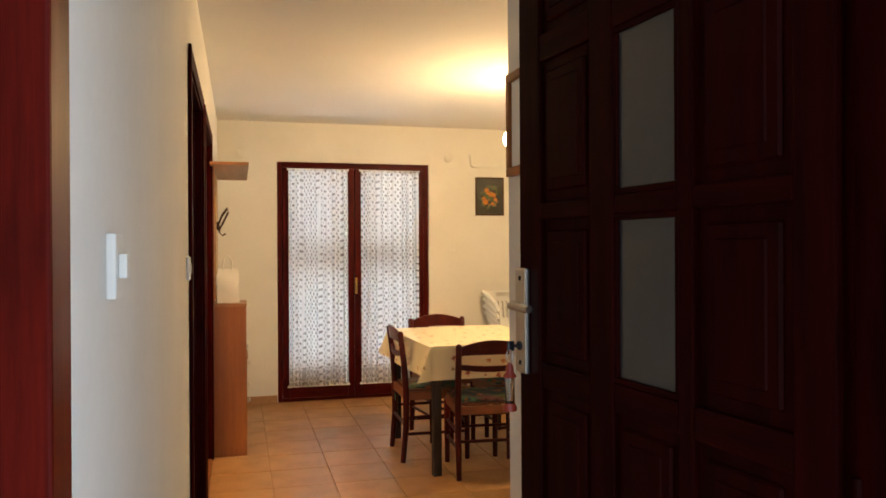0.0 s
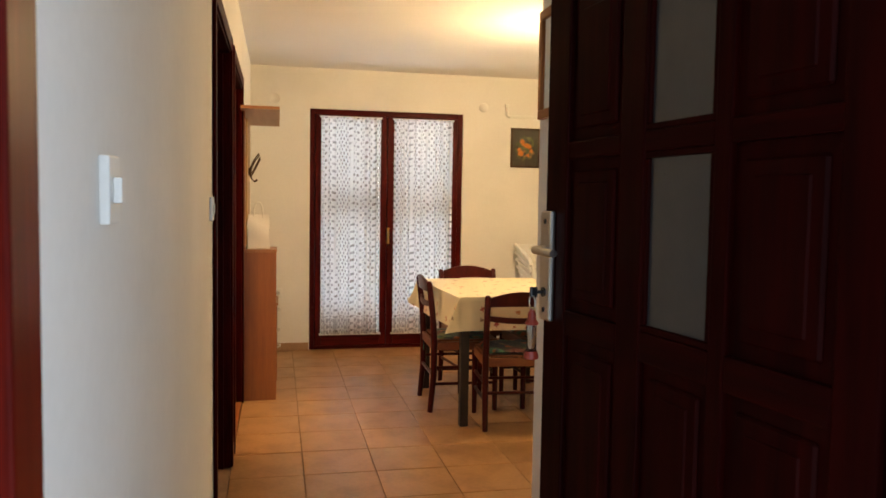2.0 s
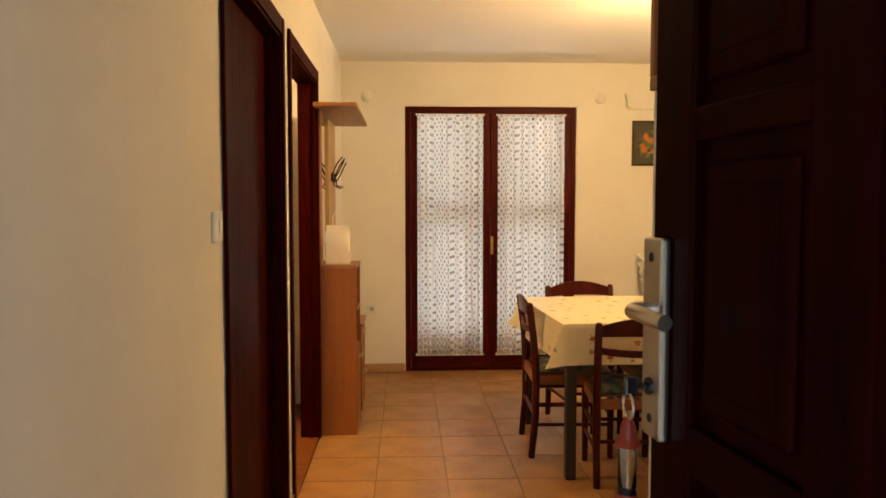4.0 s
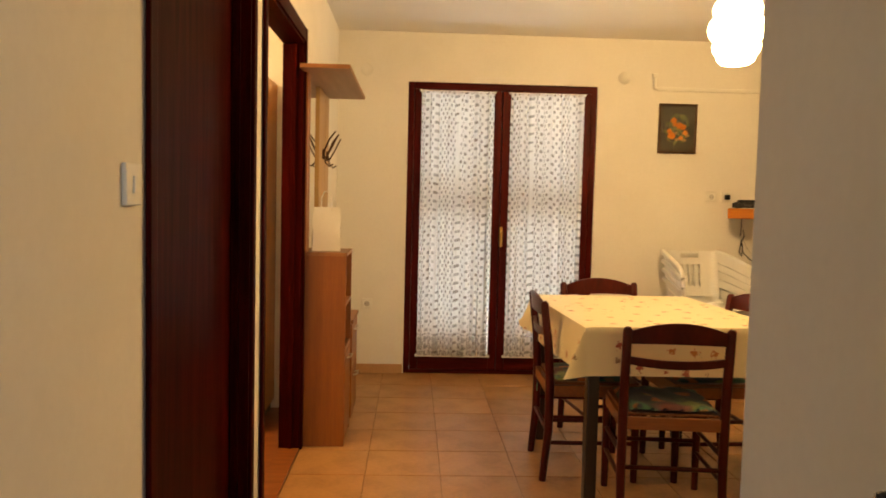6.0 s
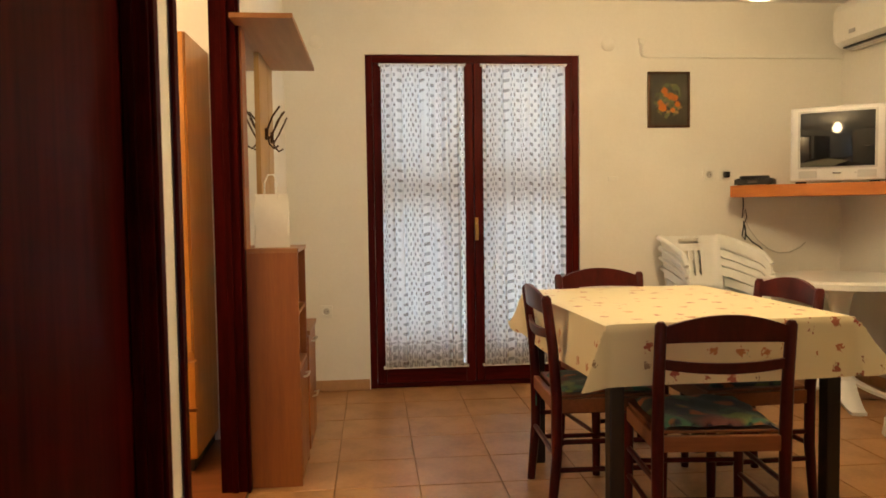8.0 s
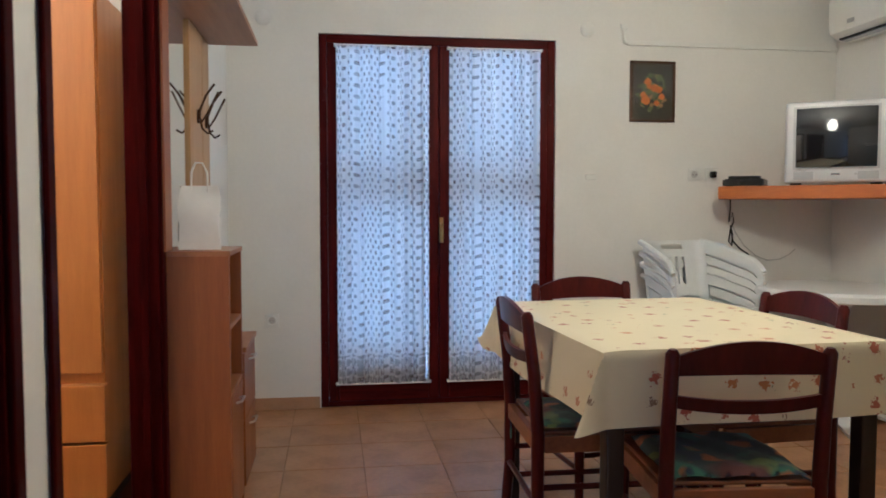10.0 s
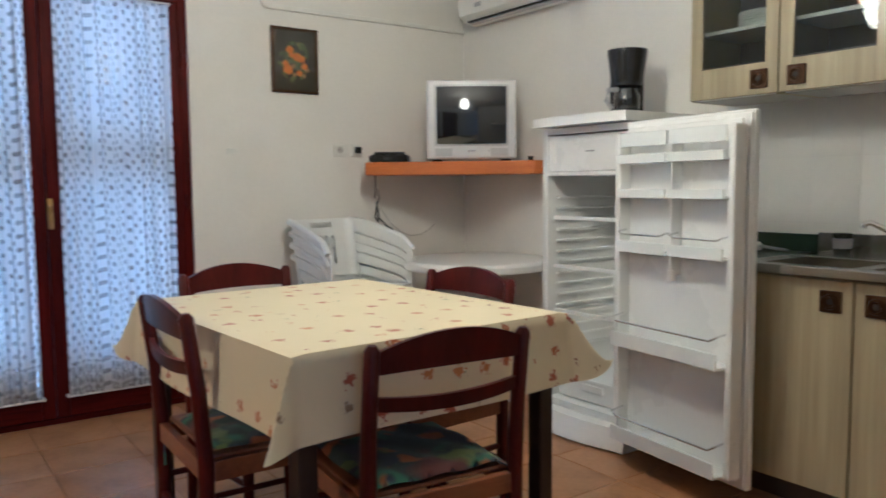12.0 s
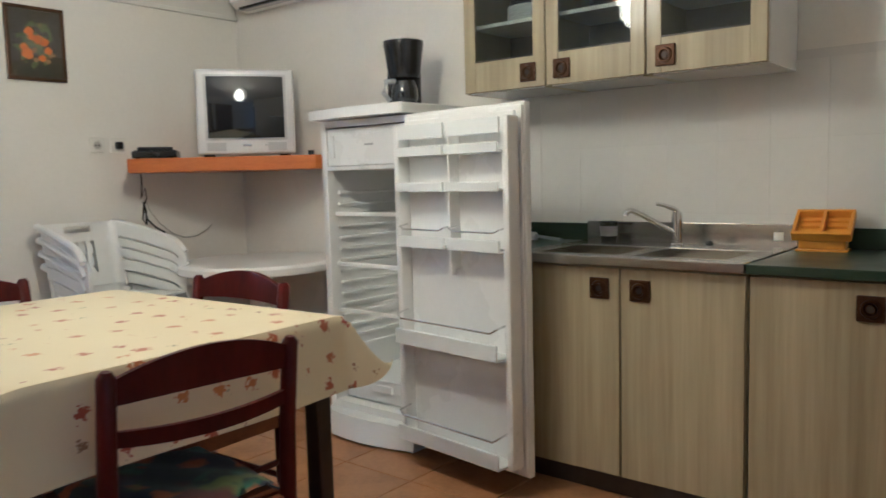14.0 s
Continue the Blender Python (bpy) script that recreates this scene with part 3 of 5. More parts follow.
inner_frame(tagged(new("door_2"), "dark mahogany panel door, closed, in a moulded frame", "door", kind="structure"), 2.91, 3.94, 2.115, True)
inner_frame(tagged(new("door_3"), "dark mahogany door frame, standing open to a bedroom", "door", kind="structure"), 4.16, 5.205, 2.115, False)

bl = thing("ceiling_lamp", "round white bedroom ceiling lamp, lit", "lamp", pose(-1.2, 4.4, 0))
part("base", lathe([(0.13, H - 0.001), (0.13, H - 0.02), (0.12, H - 0.025)], 28), SWITCHPL, bl, smooth=True)
part("bowl", lathe([(0.12, H - 0.026), (0.11, H - 0.06), (0.07, H - 0.09), (0.004, H - 0.10)], 28), OPAL, bl, "glowing opal bowl", True)
# bedroom wardrobe glimpsed through the doorway
wd = thing("wardrobe", "orange-brown wooden wardrobe seen through the bedroom doorway", "wardrobe", pose(-0.17, 5.5, 0))
part("body", box(-1.28, 0.0, 0.06, 0.0, 0.49, 2.0, 0.004), WARDROBE, wd)
part("plinth", box(-1.26, 0.02, 0.0, -0.02, 0.48, 0.06), PLINTH, wd)
for k in range(2):
    dr = part("door", box(-1.275 + k * 0.637, -0.02, 0.56, -0.643 + k * 0.637, -0.001, 1.995, 0.003), WARDROBE, wd)
    part("knob", tube([(-0.73 + k * 0.18, -0.02, 1.2), (-0.73 + k * 0.18, -0.05, 1.2)], 0.012), BRASS, dr, smooth=True)
for k in range(2):
    dw = part("drawer", box(-1.28, -0.055, 0.08 + k * 0.225, 0.012, -0.001, 0.295 + k * 0.225, 0.004), WARDROBE, wd, "projecting orange-brown drawer")
    part("knob", tube([(-0.2, -0.055, 0.19 + k * 0.225), (-0.2, -0.08, 0.19 + k * 0.225)], 0.012), BRASS, dw, smooth=True)

# ---- entrance door: frame and open leaf ----
en = tagged(new("door_4"), "dark mahogany entrance door with frosted panes, wide open", "door", kind="structure")
part("jamb", box(0.075, 0.62, -0.015, 0.120, 0.705, 2.085, 0.004), JAMBWOOD, en)
# right jamb takes the near-black leaf stain, its shade put into the colour
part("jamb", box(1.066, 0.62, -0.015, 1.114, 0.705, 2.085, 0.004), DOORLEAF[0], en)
part("head", box(0.075, 0.62, 2.085, 1.114, 0.705, 2.128, 0.004), MAHOG_X, en)
part("threshold", box(0.075, 0.28, -0.018, 1.114, 0.71, 0.004, 0.003), CONCRETE, en, "pale stone threshold")


def entrance_leaf():
    # built in its own frame: y from the hinge along the leaf, x = 0 the face that looks into the hall
    swing = pose(1.051, 0.55, 0, 0, 0, 6.1)
    x0, x1 = 0.0, 0.042
    y0, y1 = 0.150, 1.062
    z0, z1 = 0.012, 2.07
    cols = [(0.222, 0.433), (0.471, 0.667), (0.748, 0.962)]
    rows = [(0.14, 0.60), (0.68, 1.085), (1.142, 1.468), (1.506, 1.828), (1.89, 1.99)]
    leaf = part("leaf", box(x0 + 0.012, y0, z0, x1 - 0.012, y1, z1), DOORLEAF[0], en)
    leaf.matrix_local = swing
    ys = [y0] + [v for c in cols for v in c] + [y1]
    for a, b in zip(ys[0::2], ys[1::2]):
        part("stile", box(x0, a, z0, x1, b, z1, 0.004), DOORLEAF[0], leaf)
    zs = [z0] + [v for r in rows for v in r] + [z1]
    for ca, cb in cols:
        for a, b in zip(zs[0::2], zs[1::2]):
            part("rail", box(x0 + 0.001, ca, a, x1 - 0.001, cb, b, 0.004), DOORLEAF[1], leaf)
    for ci, (ca, cb) in enumerate(cols):
        for ri, (a, b) in enumerate(rows):
            if ci == 1 and ri >= 2:
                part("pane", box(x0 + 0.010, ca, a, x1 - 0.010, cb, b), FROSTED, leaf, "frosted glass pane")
                bead = bmesh.new()
                for q in ((ca, a, cb, a + 0.012), (ca, b - 0.012, cb, b), (ca, a + 0.012, ca + 0.012, b - 0.012), (cb - 0.012, a + 0.012, cb, b - 0.012)):
                    box(x0 + 0.003, q[0], q[1], x0 + 0.012, q[2], q[3], 0.003, bm=bead)
                part("bead", bead, DOORLEAF[0], leaf)
            else:
                p = bmesh.new()
                box(x0 + 0.004, ca + 0.025, a + 0.025, x0 + 0.014, cb - 0.025, b - 0.025, 0.009, bm=p, seg=1)
                box(x0 + 0.001, ca + 0.05, a + 0.05, x0 + 0.008, cb - 0.05, b - 0.05, 0.006, bm=p, seg=1)
                part("panel", p, DOORLEAF[0], leaf)
    # handle plate, lever, lock and key
    yc = y1 - 0.028
    plate = part("handle_plate", box(x0 - 0.014, yc - 0.027, 1.107, x0 - 0.0005, yc + 0.027, 1.356, 0.006, seg=3), NICKEL, leaf, "long satin nickel handle plate")
    for z in (1.132, 1.332):
        part("screw", tube([(x0 - 0.0155, yc, z), (x0 - 0.013, yc, z)], 0.006, 10), BLACKPL, leaf, smooth=True)
    part("lever", tube([(x0 - 0.004, yc, 1.268), (x0 - 0.038, yc, 1.268), (x0 - 0.044, yc - 0.012, 1.268), (x0 - 0.044, yc - 0.05, 1.267), (x0 - 0.040, yc - 0.095, 1.265)], 0.0095, 10), NICKEL, leaf, "nickel lever handle", True)
    part("lever", tube([(x1 + 0.004, yc, 1.268), (x1 + 0.05, yc, 1.268), (x1 + 0.058, yc - 0.06, 1.267), (x1 + 0.055, yc - 0.125, 1.265)], 0.0095, 10), NICKEL, leaf, smooth=True)
    part("lock", tube([(x0 - 0.018, yc, 1.172), (x0, yc, 1.172)], 0.011, 12), BLACKPL, leaf, smooth=True)
    part("latch", box(x0 + 0.008, y1 - 0.001, 1.12, x1 - 0.008, y1 + 0.002, 1.34, 0.0005), NICKEL, leaf, "nickel lock face")
    key = thing("key_ring", "door key with a red and grey lantern charm", "keys", swing @ pose(x0 - 0.018, yc, 1.172))
    part("key", add(tube([(0, 0, 0), (-0.02, 0, 0)], 0.004, 8), box(-0.030, -0.004, -0.012, -0.012, 0.004, 0.012, 0.004)), BLACKPL, key, "black headed key")
    part("ring", tube([(-0.024, 0.016 * math.sin(k * math.pi / 8), -0.024 + 0.016 * math.cos(k * math.pi / 8)) for k in range(17)], 0.0018, 6), NICKEL, key, smooth=True)
    part("charm_cap", lathe([(0.004, -0.038), (0.009, -0.048), (0.010, -0.062), (0.016, -0.070), (0.015, -0.074)], 16, (-0.024, 0, 0)), RED, key, "red cap", True)
    part("charm_body", lathe([(0.0115, -0.074), (0.0115, -0.132), (0.013, -0.134)], 16, (-0.024, 0, 0)), DARKGLASS, key, "grey glass body", True)
    part("charm_base", lathe([(0.013, -0.134), (0.0175, -0.146), (0.016, -0.152)], 16, (-0.024, 0, 0)), RED, key, "red foot", True)
    for z in (0.28, 1.05, 1.82):
        part("hinge", tube([(x1 - 0.01, y0 - 0.006, z - 0.05), (x1 - 0.01, y0 - 0.006, z + 0.05)], 0.009, 10), DOORLEAF[0], leaf, smooth=True)


entrance_leaf()

# ---- wall fittings ----
def wall_switch(m, label, w=0.08, h=0.08, rocker=(0.03, 0.045), deep=0.011, proud=0.005):
    """A plate on a wall: local x along the wall, y out of it."""
    s = thing("light_switch", label, "light switch", m)
    part("plate", box(-w / 2, 0, -h / 2, w / 2, deep, h / 2, 0.004, seg=3), SWITCHPL, s)
    part("rocker", box(-rocker[0] / 2, deep, -rocker[1] / 2, rocker[0] / 2, deep + proud, rocker[1] / 2, 0.003), SWITCHPL, s)
    return s


WEST = lambda y, z: pose(0.1, y, z, 0, 0, -90)
NORTH = lambda x, z: pose(x, 7.0, z, 0, 0, 180)
wall_switch(WEST(1.073, 1.381), "thick white plastic light switch on the hall wall", 0.072, 0.095, (0.030, 0.036), 0.014, 0.012)
wall_switch(WEST(2.795, 1.335), "white plastic light switch beside the closed door", 0.085, 0.085, (0.022, 0.036))


def wall_socket(m, label):
    s = thing("wall_socket", label, "socket", m)
    part("plate", box(-0.04, 0, -0.04, 0.04, 0.01, 0.04, 0.004, seg=3), SWITCHPL, s)
    ring = [(0.021, 0.0), (0.025, 0.004), (0.028, 0.004), (0.03, 0.0)]
    part("rim", add(bmesh.new(), lathe(ring, 20), pose(0, 0.01, 0, -90)), SWITCHPL, s, smooth=True)
    part("well", add(bmesh.new(), lathe([(0.020, 0.0), (0.020, 0.0015)], 20), pose(0, 0.0095, 0, -90)), WIREGRY, s, smooth=True)
    for x in (-0.009, 0.009):
        part("pin_hole", tube([(x, 0.010, 0), (x, 0.0125, 0)], 0.003, 8), BLACKPL, s)
    return s


wall_socket(NORTH(0.338, 0.53), "white wall socket low beside the balcony door")
wall_socket(NORTH(2.937, 1.397), "white wall socket near the television shelf")
so = wall_socket(NORTH(3.054, 1.397), "white aerial socket with a black plug in it")
part("plug", box(-0.018, 0.011, -0.02, 0.018, 0.04, 0.02, 0.006), BLACKPL, so, "dark plug")
blank = thing("blanking_plate", "small cream blanking plate on the wall", "cover plate", NORTH(2.27, 1.377))
part("plate", box(-0.036, 0, -0.016, 0.036, 0.008, 0.016, 0.003), SWITCHPL, blank)
for x, z in ((2.236, 2.27), (0.308, 2.276)):
    jb = thing("junction_cover", "round painted junction box cover on the wall", "cover plate", NORTH(x, z), "junction covers")
    part("disc", add(bmesh.new(), lathe([(0.045, 0.0), (0.045, 0.004), (0.040, 0.008), (0.0005, 0.009)], 28), pose(0, 0, 0, -90)), PLASTER, jb, smooth=True)
cc = thing("cable_conduit", "thin white cable conduit along the wall", "conduit")
part("channel", box(2.488, 6.980, 2.181, 3.888, 6.9985, 2.209, 0.004), SWITCHPL, cc)
part("elbow", tube([(2.463, 6.990, 2.29), (2.463, 6.988, 2.215), (2.470, 6.988, 2.199), (2.488, 6.988, 2.195)], 0.013, 10), SWITCHPL, cc, smooth=True)
part("cap", box(2.443, 6.975, 2.275, 2.483, 6.9985, 2.31, 0.006), SWITCHPL, cc)

# framed fruit painting
fp = thing("painting", "small dark framed still life painting of oranges", "painting", NORTH(2.652, 1.904))
pw, ph = 0.146, 0.186
for b in ((-pw, -ph, pw, -ph + 0.018), (-pw, ph - 0.018, pw, ph), (-pw, -ph + 0.018, -pw + 0.018, ph - 0.018), (pw - 0.018, -ph + 0.018, pw, ph - 0.018)):
    part("frame", box(b[0], 0.001, b[1], b[2], 0.022, b[3], 0.005), BRONZE, fp, "dark gilt frame")
part("canvas", box(-pw + 0.016, 0.002, -ph + 0.016, pw - 0.016, 0.010, ph - 0.016), CANVAS, fp)
rng = random.Random(4)


def stroke(x, z, rx, rz, mt, lift):
    blob = bmesh.new()
    blob.faces.new([blob.verts.new((x + rx * (0.85 + 0.3 * rng.random()) * math.cos(q), 0.0102 + lift, z + rz * (0.85 + 0.3 * rng.random()) * math.sin(q))) for q in (2 * math.pi * k / 16 for k in range(16))])
    top = bmesh.ops.extrude_face_region(blob, geom=blob.faces[:])
    for v in (g for g in top["geom"] if isinstance(g, bmesh.types.BMVert)):
        v.co.y += 0.0006
    part("brushwork", blob, mt, fp)


for k in range(60):
    q, r = rng.random() * 6.283, rng.random()
    stroke(0.095 * r ** 0.7 * math.cos(q), 0.0 + 0.125 * r ** 0.7 * math.sin(q), 0.007 + 0.010 * rng.random(), 0.006 + 0.009 * rng.random(), rng.choice((LEAFP, LEAFP, LEAFP, CREAMP)), 0.0002 + 0.00004 * k)
for x, z, r in ((0.030, 0.060, 0.017), (-0.012, 0.022, 0.019), (-0.040, 0.012, 0.018), (0.045, -0.052, 0.022), (0.018, 0.030, 0.013), (-0.028, -0.070, 0.013), (0.060, -0.020, 0.014), (-0.060, -0.03, 0.015)):
    stroke(x, z, r * 1.35, r * 1.25, ORANGE, 0.0027)
for x, z, r in ((-0.062, -0.055, 0.016), (-0.05, -0.085, 0.018), (0.005, -0.080, 0.014)):
    stroke(x, z, r, r * 0.8, CREAMP, 0.0018)
gl = part("glazing", box(-pw + 0.018, 0.0135, -ph + 0.018, pw - 0.018, 0.0155, ph - 0.018), CLEAR, fp)
gl.visible_shadow = False

# wooden frame on the hall wall
hf = thing("wooden_frame", "light brown wooden frame hanging on the hall wall", "frame", pose(1.1819, 2.222, 1.815, 0, 0, 90))
for b in ((-0.1, -0.172, 0.1, -0.142), (-0.1, 0.142, 0.1, 0.172), (-0.1, -0.142, -0.07, 0.142), (0.07, -0.142, 0.1, 0.142)):
    part("rail", box(b[0], 0.001, b[1], b[2], 0.024, b[3], 0.005), BEECH, hf)
part("backing", box(-0.07, 0.002, -0.142, 0.07, 0.012, 0.142), PAPER, hf)

# ---- hall stand and low cabinets by the west wall ----
def tall_cabinet():
    c = thing("hall_cabinet", "beech veneer hall cabinet with two open cubbies above a flap", "cabinet", pose(0.103, 5.25, 0))
    d, w, h, t = 0.225, 0.368, 1.033, 0.018
    part("side_panel", box(0, 0, 0, d, t, h - t, 0.001), BEECH, c)
    part("side_panel", box(0, w - t, 0, d, w, h - t, 0.001), BEECH, c)
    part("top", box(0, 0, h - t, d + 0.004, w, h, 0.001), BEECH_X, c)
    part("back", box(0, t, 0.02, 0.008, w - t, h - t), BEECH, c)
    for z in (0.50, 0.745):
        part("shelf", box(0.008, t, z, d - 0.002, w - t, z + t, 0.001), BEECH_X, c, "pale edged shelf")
    flap = part("flap", box(d - 0.016, t + 0.002, 0.03, d + 0.002, w - t - 0.002, 0.496, 0.002), BEECH, c)
    part("handle", tube([(d + 0.002, 0.14, 0.45), (d + 0.022, 0.145, 0.455), (d + 0.022, 0.225, 0.455), (d + 0.002, 0.23, 0.45)], 0.005), NICKEL, flap, "nickel bow handle", True)
    part("plinth", box(0.01, t, 0, d - 0.03, w - t, 0.03), BEECH, c)


tall_cabinet()
lc = thing("shoe_cabinet", "low beech veneer shoe cabinet with two flaps", "cabinet", pose(0.103, 5.621, 0))
part("body", box(0, 0, 0.03, 0.214, 0.42, 0.60, 0.002), BEECH, lc)
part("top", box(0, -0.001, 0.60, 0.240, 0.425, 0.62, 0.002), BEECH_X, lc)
part("plinth", box(0.01, 0.01, 0, 0.19, 0.41, 0.03), PLINTH, lc)
for za, zb in ((0.045, 0.315), (0.32, 0.592)):
    fl = part("flap", box(0.214, 0.006, za, 0.232, 0.414, zb, 0.003), BEECH, lc)
    part("handle", tube([(0.232, 0.16, zb - 0.05), (0.254, 0.165, zb - 0.045), (0.254, 0.255, zb - 0.045), (0.232, 0.26, zb - 0.05)], 0.005), NICKEL, fl, "nickel bow handle", True)

cr = thing("coat_rack", "beech wall coat rack with hat shelf, mirror and hooks", "coat rack", pose(0.1, 5.1, 0))
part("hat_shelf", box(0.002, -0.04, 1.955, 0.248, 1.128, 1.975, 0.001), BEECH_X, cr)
part("side_board", box(0.002, 0.10, 1.034, 0.024, 0.208, 1.955, 0.001), BEECH, cr)
part("mirror", box(0.002, 0.212, 1.034, 0.008, 0.620, 1.955, 0.001), SILVERED, cr, "plain silvered mirror")
part("back_board", box(0.002, 0.625, 1.034, 0.02, 0.925, 1.955, 0.001), OAKPALE, cr)
part("back_board", box(0.002, 0.935, 1.034, 0.02, 1.12, 1.955, 0.001), OAKPALE, cr)
for y in (0.79, 1.0):
    hk = part("hook", tube([(0.100, y - 0.035, 1.715), (0.062, y - 0.030, 1.665), (0.036, y - 0.020, 1.605), (0.032, y - 0.008, 1.575), (0.040, y + 0.006, 1.560), (0.062, y + 0.020, 1.600), (0.105, y + 0.032, 1.690)], 0.0048, 8), BRONZE, cr, "bronze double coat hook", True)
    part("prong", tube([(0.030, y, 1.585), (0.040, y + 0.004, 1.530), (0.062, y + 0.006, 1.508), (0.084, y + 0.008, 1.522)], 0.0048, 8), BRONZE, hk, smooth=True)
    part("rosette", box(0.02, y - 0.011, 1.55, 0.032, y + 0.011, 1.61, 0.004), BRONZE, hk)


def paper_bag():
    b = thing("paper_bag", "white paper carrier bag with twisted handles", "bag", pose(0.205, 5.405, 1.0335, 0, 0, 6))
    w, d, h = 0.075, 0.055, 0.235
    def wall(s, t):
        k = s * 4
        pinch = 1 - 0.72 * t ** 1.6
        pts = [(-w, -d), (w, -d), (w, d), (-w, d), (-w, -d)]
        i = min(int(k), 3)
        f = k - i
        x = pts[i][0] * (1 - f) + pts[i + 1][0] * f
        y = pts[i][1] * (1 - f) + pts[i + 1][1] * f
        crease = 0.006 * math.sin(9 * s + 7 * t) * (0.3 + t)
        return (x * (1 - 0.10 * t) + crease, y * pinch + crease, t * h)
    part("body", sheet(32, 12, wall, 0.0012), PAPER, b, smooth=True)
    part("base", box(-w + 0.002, -d + 0.002, 0.0, w - 0.002, d - 0.002, 0.002), PAPER, b)
    for y in (-0.013, 0.013):
        part("handle", tube([(-0.03, y, h - 0.03), (-0.028, y, h + 0.05), (-0.012, y, h + 0.085), (0.012, y, h + 0.085), (0.028, y, h + 0.05), (0.03, y, h - 0.03)], 0.003, 6), PAPER, b, "twisted paper handle", True)
    part("print", box(0.073, -0.006, 0.12, 0.0745, 0.012, 0.15), GREYPL, b, "small grey printed mark")


paper_bag()

# ---- dining table, cloth and chairs ----
TX0, TX1, TY0, TY1, TZ = 1.383, 2.273, 4.410, 5.514, 0.803
TABLE_TURN = 2.8
dt = thing("dining_table", "black-stained wooden dining table", "table", pose((TX0 + TX1) / 2, (TY0 + TY1) / 2, 0, 0, 0, TABLE_TURN))
hw, hd = (TX1 - TX0) / 2 - 0.008, (TY1 - TY0) / 2 - 0.008
part("tabletop", box(-hw, -hd, TZ - 0.035, hw, hd, TZ - 0.004, 0.004), BLACKWOOD, dt)
for sx in (-1, 1):
    part("apron", box(sx * (hw - 0.05) - 0.01, -hd + 0.11, TZ - 0.13, sx * (hw - 0.05) + 0.01, hd - 0.11, TZ - 0.036), BLACKWOOD, dt)
    for sy in (-1, 1):
        part("leg", box(sx * (hw - 0.04) - 0.026, sy * (hd - 0.05) - 0.026, 0, sx * (hw - 0.04) + 0.026, sy * (hd - 0.05) + 0.026, TZ - 0.036, 0.006), BLACKWOOD, dt)
for sy in (-1, 1):
    part("apron", box(-hw + 0.09, sy * (hd - 0.06) - 0.01, TZ - 0.13, hw - 0.09, sy * (hd - 0.06) + 0.01, TZ - 0.036), BLACKWOOD, dt)


def tablecloth():
    c = thing("tablecloth", "cream oilcloth with red and orange flower print on the table", "tablecloth", pose((TX0 + TX1) / 2, (TY0 + TY1) / 2, TZ, 0, 0, TABLE_TURN))
    ov = 0.20
    W, D = (TX1 - TX0) / 2, (TY1 - TY0) / 2
    def drape(s, t):
        u, v = (s * 2 - 1) * (W + ov), (t * 2 - 1) * (D + ov)
        ou, vv = max(abs(u) - W, 0), max(abs(v) - D, 0)
        su, sv = math.copysign(1, u), math.copysign(1, v)
        pa, pb = ou / ov, vv / ov
        ou, vv = ov * pa * math.sqrt(1 - 0.5 * pb * pb), ov * pb * math.sqrt(1 - 0.5 * pa * pa)
        lo = 1.7 * ou * vv / (ou + vv + 1e-6)
        drop = math.hypot(ou, vv)
        swing = 0.010 * math.sin(6.5 * v + 1.0) * ou / ov, 0.010 * math.sin(7.0 * u + 0.4) * vv / ov
        # the four corners hang each in its own way: folded flap, rounded bulge, short fold
        gx, gy, lift = {(-1, -1): (0.75, 0.45, 0.0), (1, -1): (0.72, 0.62, 0.34), (-1, 1): (0.45, 0.30, 0.30), (1, 1): (0.42, 0.42, 0.0)}[(int(su), int(sv))]
        both = min(pa, pb)
        x = su * (min(abs(u), W) + 0.10 * ou + gx * lo + swing[0] + (0.004 if ou else 0))
        y = sv * (min(abs(v), D) + 0.10 * vv + gy * lo + swing[1] + (0.004 if vv else 0))
        drop *= 1 - lift * both * both
        soft = 0.004 * math.exp(-((max(W - abs(u), 0) + max(D - abs(v), 0)) / 0.02) ** 2)
        return (x, y, 0.0005 - max(drop, 0) - (soft if drop == 0 else 0.004))
    part("cloth", sheet(84, 104, drape, 0.0015), CLOTH, c, smooth=True)


tablecloth()


